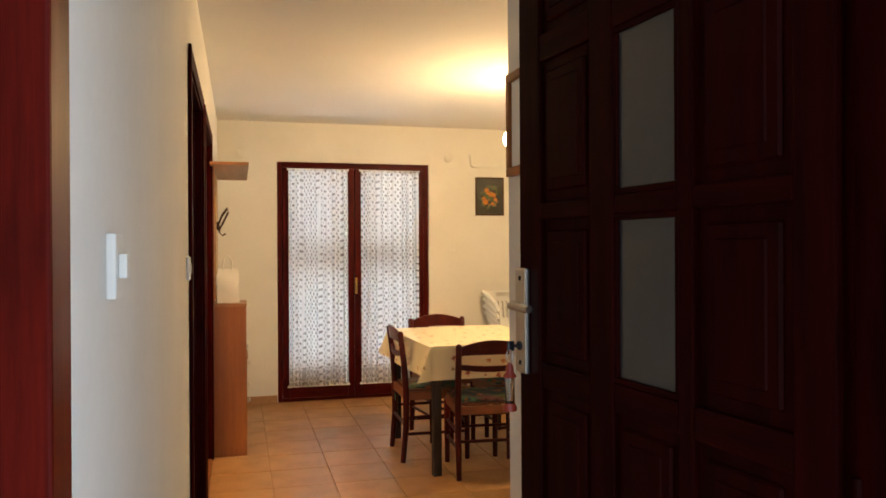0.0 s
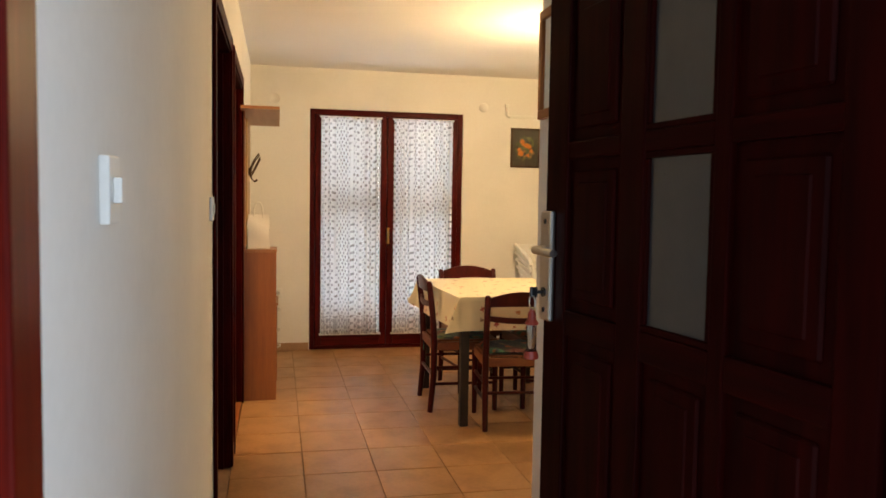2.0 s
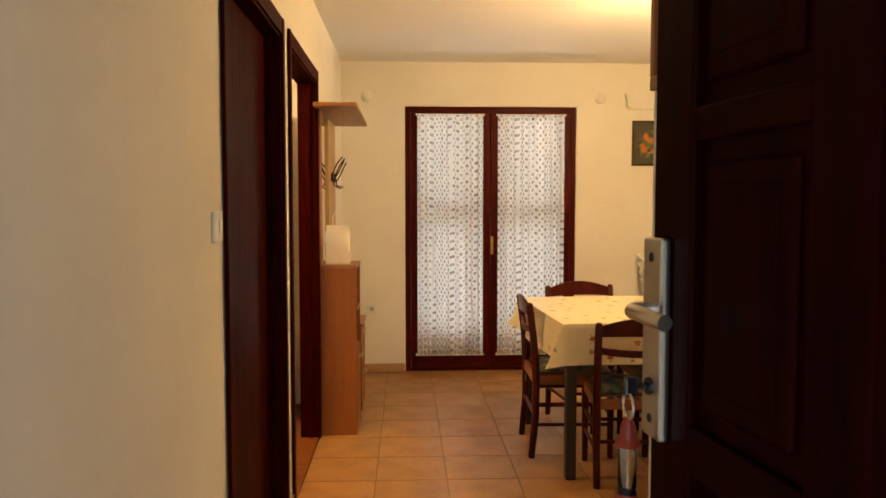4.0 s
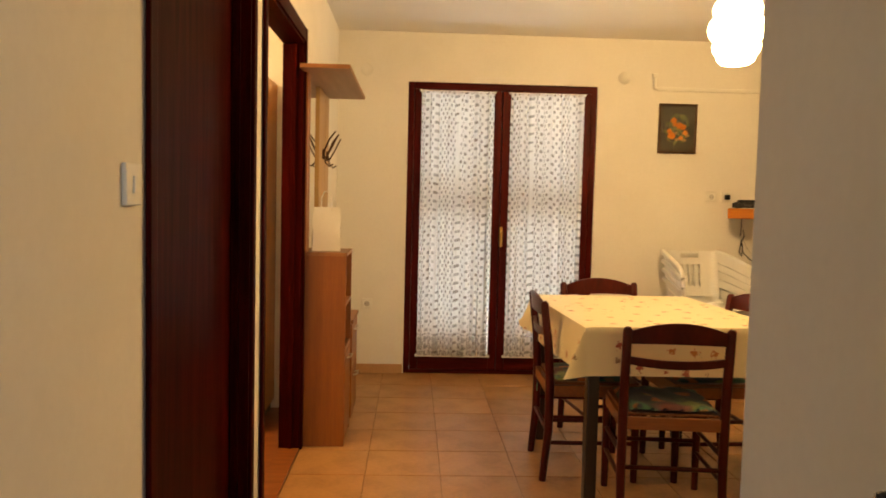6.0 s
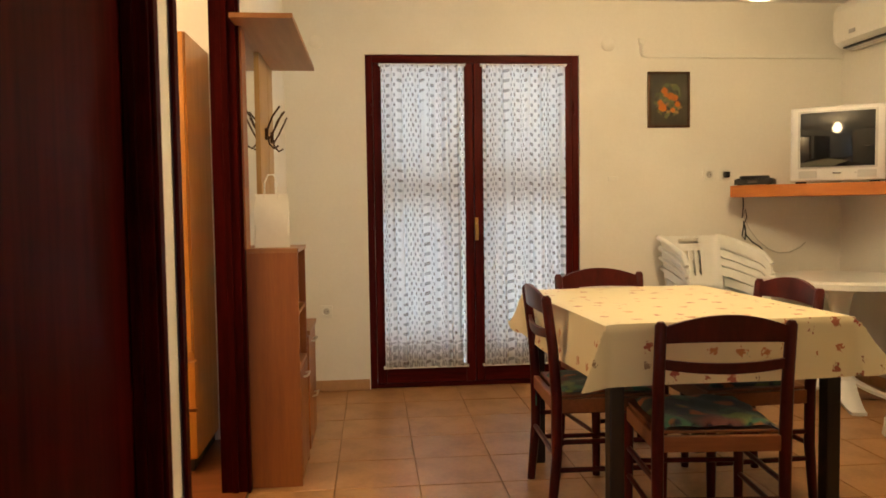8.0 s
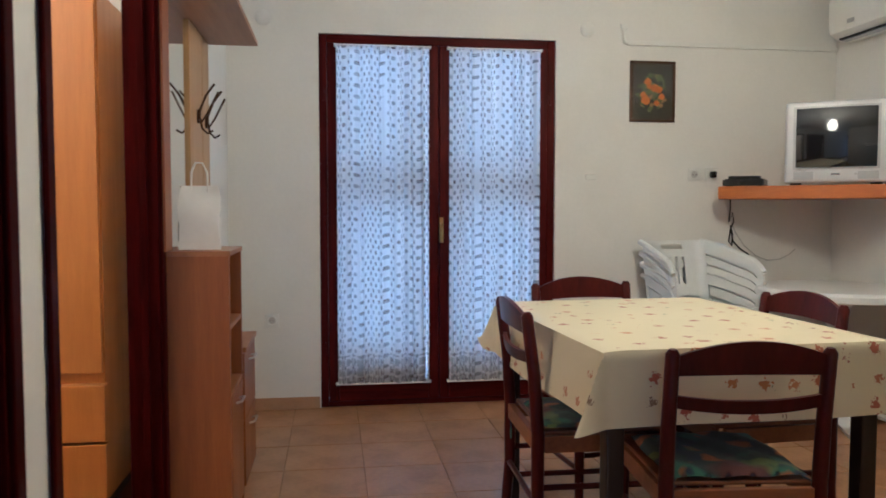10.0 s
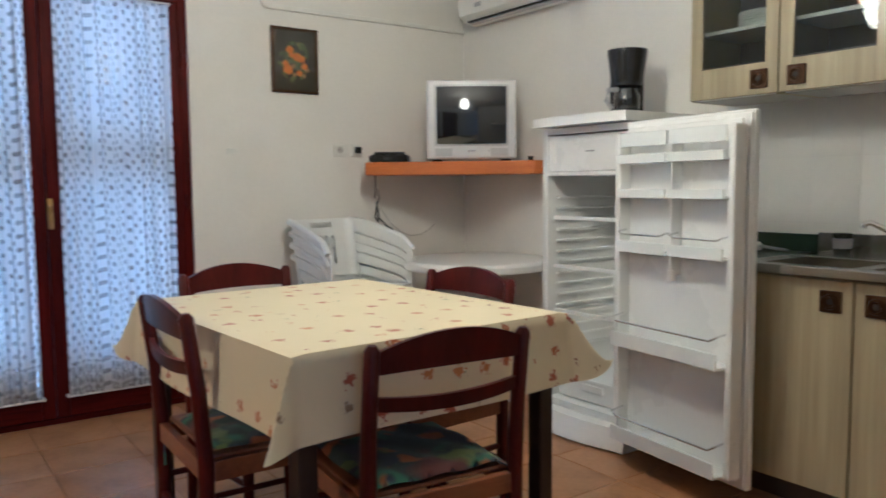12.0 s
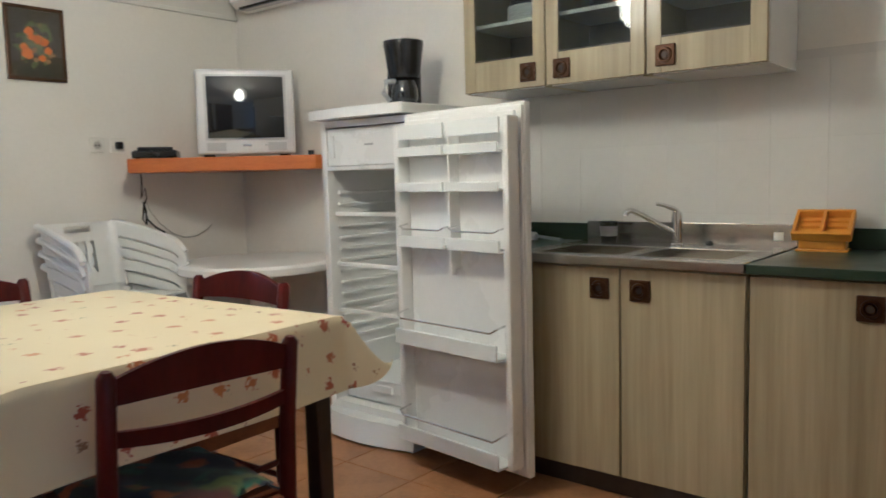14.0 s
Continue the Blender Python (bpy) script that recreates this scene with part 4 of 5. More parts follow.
def chair(m):
    c = thing("dining_chair", "dark red wooden ladder-back dining chair", "chair", m, "chairs round the table")
    w, d = 0.205, 0.19
    top = 0.79
    for sx in (-1, 1):
        x = sx * (w - 0.005)
        part("rear_leg", tube([(x, -d - 0.02, 0), (x, -d, 0.22), (x, -d, 0.43), (x, -d - 0.012, 0.60), (x, -d - 0.035, top - 0.012), (x, -d - 0.036, top)], 0.019, 12, taper=[0.016, 0.019, 0.020, 0.019, 0.018, 0.010]), CHAIRWOOD, c, smooth=True)
        part("front_leg", tube([(x, d, 0), (x, d, 0.40)], 0.018, 12, taper=[0.015, 0.020]), CHAIRWOOD, c, smooth=True)
        for z in (0.17, 0.27):
            part("stretcher", tube([(x, -d, z), (x, d, z)], 0.0095, 8), CHAIRWOOD, c, smooth=True)
        part("side_rail", box(x - 0.011, -d + 0.018, 0.375, x + 0.011, d - 0.018, 0.425, 0.003), SEATWOOD, c)
    part("front_rail", box(-w + 0.022, d - 0.011, 0.375, w - 0.022, d + 0.011, 0.425, 0.003), SEATWOOD, c)
    part("back_rail", box(-w + 0.022, -d - 0.011, 0.375, w - 0.022, -d + 0.011, 0.425, 0.003), SEATWOOD, c, "orange-brown seat rail")
    part("seat", box(-w + 0.006, -d + 0.02, 0.425, w - 0.006, d + 0.012, 0.437, 0.005), SEATWOOD, c, "orange-brown wooden seat")
    for z in (0.22,):
        part("stretcher", tube([(-w, d, z), (w, d, z)], 0.0095, 8), CHAIRWOOD, c, smooth=True)
        part("stretcher", tube([(-w, -d - 0.004, z), (w, -d - 0.004, z)], 0.0095, 8), CHAIRWOOD, c, smooth=True)

    def slat(lo, hi, arch_hi, arch_lo):
        own = bmesh.new()
        n = 14
        rings = []
        for i in range(n + 1):
            s = i / n * 2 - 1
            bow = 1 - s * s
            x = s * (w - 0.014)
            zl, zh = lo + arch_lo * bow, hi + arch_hi * bow
            lean = lambda z: -d - 0.012 - 0.023 * max(z - 0.6, 0) / 0.18 - 0.018 * bow
            rings.append([own.verts.new(p) for p in ((x, lean(zl) - 0.008, zl), (x, lean(zl) + 0.008, zl), (x, lean(zh) + 0.007, zh), (x, lean(zh) - 0.007, zh))])
        for a, b in zip(rings, rings[1:]):
            for k in range(4):
                own.faces.new((a[k], a[(k + 1) % 4], b[(k + 1) % 4], b[k]))
        own.faces.new(rings[0][::-1])
        own.faces.new(rings[-1])
        return own
    part("crest_rail", slat(0.722, 0.772, 0.040, 0.006), CHAIRWOOD, c, "arched crest rail", True)
    part("back_slat", slat(0.640, 0.672, -0.012, -0.014), CHAIRWOOD, c, smooth=True)
    return c


def cushion(m):
    c = thing("seat_cushion", "flat green, blue and orange patterned seat cushion on a chair", "cushion", m, "chair cushions")
    def pad(s, t):
        a, b = s * 2 - 1, t * 2 - 1
        r = (1 - abs(a) ** 5) * (1 - abs(b) ** 5)
        return (0.185 * a * (1 - 0.03 * b * b), 0.18 * b * (1 - 0.03 * a * a), 0.012 + 0.022 * max(r, 0) ** 0.4 + 0.003 * math.sin(9 * a + 5 * b))
    b = sheet(22, 22, pad)
    under = sheet(22, 22, lambda s, t: (pad(s, t)[0], pad(s, t)[1], 0.0008 + 0.011 * max(abs(2 * s - 1), abs(2 * t - 1)) ** 6))
    add(b, under)
    bmesh.ops.remove_doubles(b, verts=b.verts, dist=0.0012)
    part("pad", b, CUSHION, c, smooth=True)
    for sx in (-1, 1):
        part("tie", tube([(sx * 0.165, -0.172, 0.01), (sx * 0.185, -0.195, 0.0), (sx * 0.19, -0.205, -0.05), (sx * 0.187, -0.205, -0.12)], 0.003, 6), CUSHION, c, smooth=True)


# near, window side, far, fridge side
SEATS = [pose(1.787, 4.51, 0, 0, 0, -5.3), pose(1.548, 4.995, 0, 0, 0, -91.5), pose(1.811, 5.459, 0, 0, 0, 187.2), pose(2.141, 5.0, 0, 0, 0, 92.7)]
SEATS = [m @ Matrix.Scale(1.043, 4) for m in SEATS]
first = chair(SEATS[0])
for m in SEATS[1:]:
    copy_thing(first, m)
for m in SEATS:
    cushion(m @ pose(0, 0.006, 0.437))

# ---- pendant lamp ----
pl = thing("pendant_lamp", "lit opal glass pendant lamp with rippled rings on a short cord", "lamp", pose(LAMP[0], LAMP[1], 0))
prof = [(1.08 * r, z - 0.025) for r, z in [(0.030, 2.395), (0.050, 2.385), (0.072, 2.36), (0.084, 2.335), (0.080, 2.315), (0.078, 2.31), (0.094, 2.285), (0.102, 2.26), (0.098, 2.235), (0.094, 2.225), (0.112, 2.20), (0.120, 2.17),
        (0.114, 2.14), (0.098, 2.115), (0.094, 2.11), (0.100, 2.09), (0.096, 2.065), (0.082, 2.045), (0.080, 2.04), (0.078, 2.025), (0.060, 2.008), (0.030, 2.0), (0.002, 1.998)]]
globe = part("shade", lathe(prof, 40), OPAL, pl, "glowing rippled opal glass shade", True)
globe.visible_shadow = False
part("cap", lathe([(0.034, 2.367), (0.036, 2.385), (0.02, 2.405), (0.006, 2.41)], 24), BRASS, pl, smooth=True)
part("cord", tube([(0, 0, 2.405), (0, 0, H - 0.03)], 0.004, 8), SWITCHPL, pl, smooth=True)
part("canopy", lathe([(0.05, H - 0.001), (0.048, H - 0.015), (0.02, H - 0.032), (0.005, H - 0.034)], 24), SWITCHPL, pl, smooth=True)

# ---- television corner ----
sh = thing("corner_shelf", "thick orange varnished wooden corner shelf for the television", "shelf")
part("board", prism([(3.135, 6.997), (2.964, 6.739), (3.640, 6.03), (3.887, 6.03), (3.887, 6.997)], 1.240, 1.315, 0.004), SHELFWOOD, sh)


def television():
    tv = thing("television", "silver box-shaped tube television, switched off", "television", pose(3.442, 6.344, 1.3155, 0, 0, -36))
    w, h = 0.258, 0.465
    part("case", box(-w, 0.0, 0.012, w, 0.09, h, 0.018, seg=3), TVPL, tv)
    back = bmesh.new()
    for (a, za, zb, y) in ((w - 0.02, 0.03, h - 0.02, 0.09), (w - 0.10, 0.05, h - 0.07, 0.25), (0.11, 0.07, h - 0.15, 0.36)):
        ring = [back.verts.new(p) for p in ((-a, y, za), (a, y, za), (a, y, zb), (-a, y, zb))]
        if y > 0.1:
            for k in range(4):
                back.faces.new((last[k], last[(k + 1) % 4], ring[(k + 1) % 4], ring[k]))
        else:
            back.faces.new(ring)
        last = ring
    back.faces.new(last)
    part("back", back, GREYPL, tv, "darker tapered back")
    rim = bmesh.new()
    for b in ((-0.215, 0.088, -0.200, 0.437), (0.200, 0.088, 0.215, 0.437), (-0.2, 0.088, 0.2, 0.100), (-0.2, 0.425, 0.2, 0.437)):
        box(b[0], -0.004, b[1], b[2], 0.004, b[3], 0.002, bm=rim)
    part("bezel", rim, GREYPL, tv)
    def tube_face(s, t):
        a, b = s * 2 - 1, t * 2 - 1
        return (0.2 * a, -0.001 - 0.034 * (1 - 0.5 * a * a - 0.5 * b * b) , 0.2625 + 0.163 * b)
    part("screen", sheet(16, 12, tube_face, 0.001), SCREEN, tv, "dark curved glass screen", True)
    part("badge", box(-0.022, -0.003, 0.055, 0.022, 0.001, 0.066, 0.002), CHROME, tv)
    for k in range(3):
        part("button", tube([(0.10 + 0.03 * k, -0.004, 0.06), (0.10 + 0.03 * k, 0.002, 0.06)], 0.006, 10), GREYPL, tv, smooth=True)
    for sx in (-1, 1):
        part("foot", box(sx * 0.2 - 0.03, 0.02, 0.0, sx * 0.2 + 0.03, 0.08, 0.013, 0.003), BLACKPL, tv)
        part("speaker", box(sx * 0.16 - 0.05, -0.002, 0.03, sx * 0.16 + 0.05, 0.001, 0.075, 0.001), GREYPL, tv)


television()
stb = thing("set_top_box", "flat black receiver box lying on the corner shelf", "receiver", pose(3.135, 6.74, 1.3155, 0, 0, -40))
part("case", box(-0.115, -0.07, 0.004, 0.115, 0.07, 0.04, 0.003), BLACKPL, stb)
part("lid", box(-0.105, -0.06, 0.040, 0.105, 0.06, 0.046, 0.002), BLACKPL, stb)
part("display", box(-0.03, -0.072, 0.014, 0.03, -0.0705, 0.03), SCREEN, stb)
for sx in (-1, 1):
    part("foot", box(sx * 0.09 - 0.01, -0.05, 0, sx * 0.09 + 0.01, 0.05, 0.005), BLACKPL, stb)
rc = thing("remote_control", "small black remote control lying on the receiver", "remote control", pose(3.125, 6.73, 1.362, 0, 0, -34))
part("case", box(-0.09, -0.022, 0, 0.09, 0.022, 0.016, 0.005), BLACKPL, rc)
for k in range(8):
    part("key", box(-0.07 + 0.018 * k, -0.012, 0.016, -0.06 + 0.018 * k, 0.012, 0.018), GREYPL, rc)
tn = thing("small_box", "tiny dark box at the end of the corner shelf", "box", pose(3.66, 6.08, 1.3155, 0, 0, -45))
part("case", box(-0.015, -0.015, 0, 0.015, 0.015, 0.02, 0.002), BLACKPL, tn)
part("lid", box(-0.016, -0.016, 0.02, 0.016, 0.016, 0.024, 0.001), BRONZE, tn)
cb = thing("cable", "loop of black cable hanging below the corner shelf", "cable")
part("lead", tube([(3.175, 6.985, 1.27), (3.176, 6.98, 1.18), (3.168, 6.98, 1.10), (3.190, 6.975, 1.16), (3.198, 6.975, 1.10), (3.176, 6.972, 1.06), (3.166, 6.975, 0.98), (3.185, 6.97, 0.95), (3.190, 6.975, 1.03), (3.178, 6.98, 1.08), (3.20, 6.985, 0.98), (3.25, 6.985, 0.93), (3.30, 6.985, 0.90), (3.33, 6.985, 0.86)], 0.0045, 6), WIREBLK, cb, smooth=True)
cb2 = thing("cable", "thin grey cable sagging under the corner shelf", "cable")
part("lead", tube([(3.19, 6.99, 1.10), (3.22, 6.99, 1.03), (3.28, 6.99, 0.95), (3.36, 6.99, 0.885), (3.44, 6.99, 0.855), (3.52, 6.99, 0.86), (3.59, 6.99, 0.89), (3.63, 6.99, 0.925)], 0.0028, 6), WIREGRY, cb2, smooth=True)

# ---- air conditioner ----
ac = thing("air_conditioner", "white wall air conditioner high beside the corner", "air conditioner", pose(3.889, 5.87, 0.045))
def ac_shell(s, t):
    prof = [(-0.002, 2.165), (-0.06, 2.15), (-0.14, 2.16), (-0.185, 2.195), (-0.195, 2.245), (-0.195, 2.385), (-0.17, 2.435), (-0.002, 2.44)]
    k = t * 7
    i = min(int(k), 6)
    f = k - i
    return (prof[i][0] * (1 - f) + prof[i + 1][0] * f, s * 0.93, prof[i][1] * (1 - f) + prof[i + 1][1] * f)
part("shell", sheet(4, 21, ac_shell, 0.006), SWITCHPL, ac, smooth=True)
for y in (0.0, 0.93):
    e = bmesh.new()
    e.faces.new([e.verts.new((x, y, z)) for x, z in ((-0.002, 2.165), (-0.06, 2.15), (-0.14, 2.16), (-0.185, 2.195), (-0.195, 2.245), (-0.195, 2.385), (-0.17, 2.435), (-0.002, 2.44))])
    bmesh.ops.solidify(e, geom=e.faces[:], thickness=0.004)
    part("end_cap", e, SWITCHPL, ac)
part("outlet", box(-0.165, 0.06, 2.150, -0.10, 0.87, 2.162, 0.002), BLACKPL, ac, "dark air outlet slot")
part("vane", box(-0.155, 0.07, 2.143, -0.112, 0.86, 2.149, 0.002), GREYPL, ac)
part("badge", box(-0.199, 0.70, 2.225, -0.194, 0.76, 2.25, 0.002), GREYPL, ac)

# ---- white garden furniture in the corner ----
def garden_chair(m):
    c = thing("garden_chair", "white moulded plastic garden armchair in a stack", "chair", m, "stacked garden chairs")
    HB, R, SIDE, TOP = 0.150, 0.06, 0.42, 0.782
    ARC = R * 1.42
    # plan of the shell: straight back, rounded corners, slightly splayed sides; u runs along it from the middle
    def plan(u):
        s, a = math.copysign(1, u), abs(u)
        if a < HB:
            x, y = a, 0.0
        elif a < HB + ARC:
            q = (a - HB) / R
            x, y = HB + R * math.sin(q), R * (1 - math.cos(q))
        else:
            q, k = 1.42, a - HB - ARC
            x, y = HB + R * math.sin(q) + k * math.cos(q), R * (1 - math.cos(q)) + k * math.sin(q)
        return s * x, -0.24 + y
    def rim(u):
        k = max(abs(u) - HB - 0.3 * ARC, 0) / (SIDE + 0.7 * ARC)
        return TOP - 0.10 * (3 * k * k - 2 * k ** 3) - 0.085 * max((k - 0.72) / 0.28, 0) ** 2.4
    def patch(u0, u1, d0, d1, n=6, k=2, th=0.011):
        """Band of the shell between depths d0 and d1 under the rim."""
        def at(s, t):
            u = u0 + (u1 - u0) * s
            x, y = plan(u)
            k2 = max(abs(u) - HB - ARC, 0) / SIDE
            d = (d0 + (d1 - d0) * t) * (1 - 0.22 * k2)
            z = rim(u) - d
            lean = 0.20 * (z - 0.42)
            return (x * (1 + 0.10 * (z - 0.42)), y - lean * (1 - min(k2 * 1.5, 1)), z)
        return sheet(n, k, at, th)
    head = add(patch(-HB, HB, 0.052, 0.10, 10), patch(-HB, -0.07, 0.020, 0.052, 3, 1))
    add(head, patch(0.07, HB, 0.020, 0.052, 3, 1))
    add(head, patch(-HB, HB, 0.0, 0.020, 10, 1))
    part("head_rail", head, WHITEPL, c, "solid top with a grip hole", True)
    edges = (-HB, -0.068, -0.024, 0.020, 0.064, HB)
    for a, b in zip(edges, edges[1:]):
        part("back_slat", patch(a + (0.011 if a > -HB else 0), b - (0.011 if b < HB else 0), 0.10, 0.265, 3, 5), WHITEPL, c, smooth=True)
    part("lower_back", patch(-HB, HB, 0.265, 0.335, 8), WHITEPL, c, smooth=True)
    end = HB + ARC + SIDE
    for sx in (-1, 1):
        part("corner_post", patch(*sorted((sx * HB, sx * (HB + ARC))), 0.0, 0.335, 6, 6), WHITEPL, c, smooth=True)
        for d0, d1 in ((0.0, 0.076), (0.088, 0.134), (0.146, 0.192), (0.204, 0.262)):
            part("side_slat", patch(*sorted((sx * (HB + ARC), sx * (end - 0.05))), d0, d1, 14), WHITEPL, c, smooth=True)
        part("front_post", patch(*sorted((sx * (end - 0.05), sx * end)), 0.0, 0.262, 5, 5), WHITEPL, c, smooth=True)
        # rolled arm edge along the rim
        pts = []
        for k in range(15):
            u = sx * (HB + 0.5 * ARC + k / 14 * (SIDE + 0.5 * ARC - 0.02))
            x, y = plan(u)
            k2 = max(abs(u) - HB - ARC, 0) / SIDE
            z = rim(u) - 0.006
            pts.append((x * (1 + 0.10 * (z - 0.42)) + sx * 0.010, y - 0.20 * (z - 0.42) * (1 - min(k2 * 1.5, 1)), z))
        part("arm", tube(pts, 0.017, 8), WHITEPL, c, smooth=True)
        xe, ye = plan(sx * end)
        part("front_leg", sheet(4, 8, lambda s, t: (xe + sx * (0.03 * (1 - t) + 0.018 * math.sin(math.pi * s)), ye - 0.075 * s + 0.02 * (1 - t), 0.44 * t), 0.010), WHITEPL, c, smooth=True)
        part("rear_leg", sheet(4, 8, lambda s, t: (sx * (0.235 - 0.04 * t + 0.03 * math.sin(math.pi * s)), -0.26 + 0.06 * s + 0.05 * t, 0.43 * t), 0.010), WHITEPL, c, smooth=True)
    part("seat", sheet(14, 14, lambda s, t: ((s * 2 - 1) * (0.20 + 0.055 * t), -0.235 + 0.46 * t, 0.405 + 0.02 * t - 0.015 * math.sin(math.pi * s)), 0.012), WHITEPL, c, smooth=True)
    return c


SX, SY, SYAW = 2.825, 6.66, 186
stack = garden_chair(pose(SX, SY, 0.0, 0, 0, SYAW))
for k in range(1, 4):
    copy_thing(stack, pose(SX - 0.012 * k, SY - 0.013 * k, 0.068 * k, 0, 0, SYAW))

gt = thing("garden_table", "round white plastic garden table with splayed feet", "table", pose(3.45, 6.31, 0) @ Matrix.Diagonal((1, 1, 1.04, 1)))
part("tabletop", lathe([(0.02, 0.70), (0.36, 0.70), (0.405, 0.695), (0.418, 0.675), (0.424, 0.68), (0.424, 0.71), (0.412, 0.724), (0.36, 0.727), (0.02, 0.727)], 56), WHITEPL, gt, smooth=True)
part("column", lathe([(0.10, 0.12), (0.075, 0.16), (0.055, 0.30), (0.05, 0.50), (0.07, 0.62), (0.14, 0.69), (0.16, 0.699)], 28), WHITEPL, gt, smooth=True)
for k in range(4):
    a = math.pi / 4 + k * math.pi / 2 + 0.5
    ft = sheet(10, 4, lambda s, t: (math.cos(a) * (0.05 + 0.33 * s) - math.sin(a) * (t - 0.5) * (0.15 - 0.07 * s), math.sin(a) * (0.05 + 0.33 * s) + math.cos(a) * (t - 0.5) * (0.15 - 0.07 * s),
                                    0.02 + 0.14 * (1 - s) ** 1.6 - 0.05 * abs(2 * t - 1) ** 2 * (1 - s) * 0.6), 0.018)
    part("foot", ft, WHITEPL, gt, smooth=True)
    part("foot_pad", lathe([(0.02, 0.0), (0.022, 0.018), (0.01, 0.02)], 12, (math.cos(a) * 0.36, math.sin(a) * 0.36, 0)), WHITEPL, gt, smooth=True)

# ---- refrigerator with its door swung right open ----
FX, FY0, FY1, FH = 3.262, 5.02, 5.59, 1.460
FRIDGE_TALL = 1.02
def fridge():
    f = thing("refrigerator", "white single-door refrigerator standing open and empty", "refrigerator", pose(FX, FY0, 0) @ Matrix.Diagonal((1, 1, FRIDGE_TALL, 1)))
    w, d, t = FY1 - FY0, 0.60, 0.035
    part("side_panel", box(0.03, 0, 0.06, d, t, FH - 0.045, 0.004), ENAMEL, f)
    part("side_panel", box(0.03, w - t, 0.06, d, w, FH - 0.045, 0.004), ENAMEL, f)
    part("back_panel", box(d - 0.05, t, 0.06, d, w - t, FH - 0.045), LINER, f)
    part("lintel", box(0.03, t, FH - 0.075, d - 0.05, w - t, FH - 0.045, 0.003), ENAMEL, f)
    def lid(s, u):
        y = s * w
        return (-0.035 - 0.022 * math.sin(math.pi * s) + u * (d + 0.035 + 0.022 * math.sin(math.pi * s)), y, FH - 0.042)
    top = sheet(16, 2, lid)
    ex = bmesh.ops.extrude_face_region(top, geom=top.faces[:])
    for v in (g for g in ex["geom"] if isinstance(g, bmesh.types.BMVert)):
        v.co.z = FH
    bmesh.ops.recalc_face_normals(top, faces=top.faces)
    part("worktop", top, ENAMEL, f, "white bow-fronted top")
    part("floor_liner", box(0.03, t, 0.10, d - 0.05, w - t, 0.135, 0.003), LINER, f)
    # bowed foot
    def foot(s, u):
        y = -0.005 + s * (w + 0.01)
        return (-0.035 - 0.055 * math.sin(math.pi * s) ** 0.8 * (1 - 0.45 * u) + 0.02 * u, y, 0.012 + 0.09 * u)
    ft = sheet(18, 4, foot)
    lip = sheet(18, 2, lambda s, u: (foot(s, 1)[0] * (1 - u) + 0.03 * u, foot(s, 1)[1], 0.102))
    add(ft, lip)
    part("kick_plate", ft, ENAMEL, f, "white bowed foot panel", True)
    part("base", box(-0.03, 0.002, 0.0, d, w - 0.002, 0.098, 0.004), ENAMEL, f)
    # freezer flap
    fr = part("freezer_door", box(0.035, t + 0.004, 1.215, 0.06, w - t - 0.004, FH - 0.08, 0.006), LINER, f, "white freezer flap")
    part("handle", box(0.028, w - t - 0.05, 1.25, 0.036, w - t - 0.025, 1.35, 0.004), ENAMEL, fr)
    part("badge", box(0.032, 0.24, 1.30, 0.0355, 0.29, 1.307), GREYPL, fr)
    part("sill", box(0.03, t, 1.195, d - 0.05, w - t, 1.213, 0.003), LINER, f)
    for z in (0.55, 0.765, 0.995):
        s = part("shelf", box(0.075, t + 0.006, z, d - 0.06, w - t - 0.006, z + 0.006), CLEAR, f, "clear glass shelf")
        s.visible_shadow = False
        part("edge", box(0.066, t + 0.006, z - 0.006, 0.078, w - t - 0.006, z + 0.012, 0.003), LINER, s)
    for z in [0.36 + 0.052 * k for k in range(15)]:
        for y in (t, w - t - 0.014):
            part("runner", box(0.09, y, z, d - 0.06, y + 0.014, z + 0.012, 0.003), LINER, f)
    part("crisper", box(0.09, t + 0.02, 0.14, d - 0.08, w - t - 0.02, 0.245, 0.008), FROST, f, "frosted crisper drawer")
    part("crisper_grip", box(0.08, 0.22, 0.19, 0.092, 0.35, 0.225, 0.004), FROST, f)
    # door, swung through half a turn: its inside looks into the room
    dw, z0, z1 = 0.67, 0.062, 1.409
    ajar = pose(-0.025, 0, 0, 0, 0, -7.3) @ pose(-0.03, 0, 0)
    door = part("door", box(0.030, -dw + 0.022, z0, 0.062, -0.008, z1, 0.010, seg=3), ENAMEL, f)
    door.matrix_local = ajar
    part("gasket", box(0.020, -dw + 0.028, z0 + 0.012, 0.0305, -0.018, z1 - 0.012, 0.004), LINER, door)
    part("inner_panel", box(0.006, -dw + 0.055, z0 + 0.03, 0.0205, -0.03, z1 - 0.03, 0.004), LINER, door)
    for y in (-dw + 0.040, -0.045):
        part("cheek", box(-0.055, y - 0.010, z0 + 0.05, 0.008, y + 0.018, z1 - 0.05, 0.009), LINER, door)
    mid = -dw / 2
    part("divider", box(-0.05, mid - 0.006, 0.81, 0.007, mid + 0.006, z1 - 0.055, 0.004), LINER, door)
    ya, yb = -dw + 0.062, -0.058
    def bin_shelf(a, b, z, h, dep):
        own = bmesh.new()
        box(-dep, a, z, 0.007, b, z + 0.008, 0.002, bm=own)
        box(-dep, a, z + 0.004, -dep + 0.010, b, z + h, 0.004, bm=own)
        return own
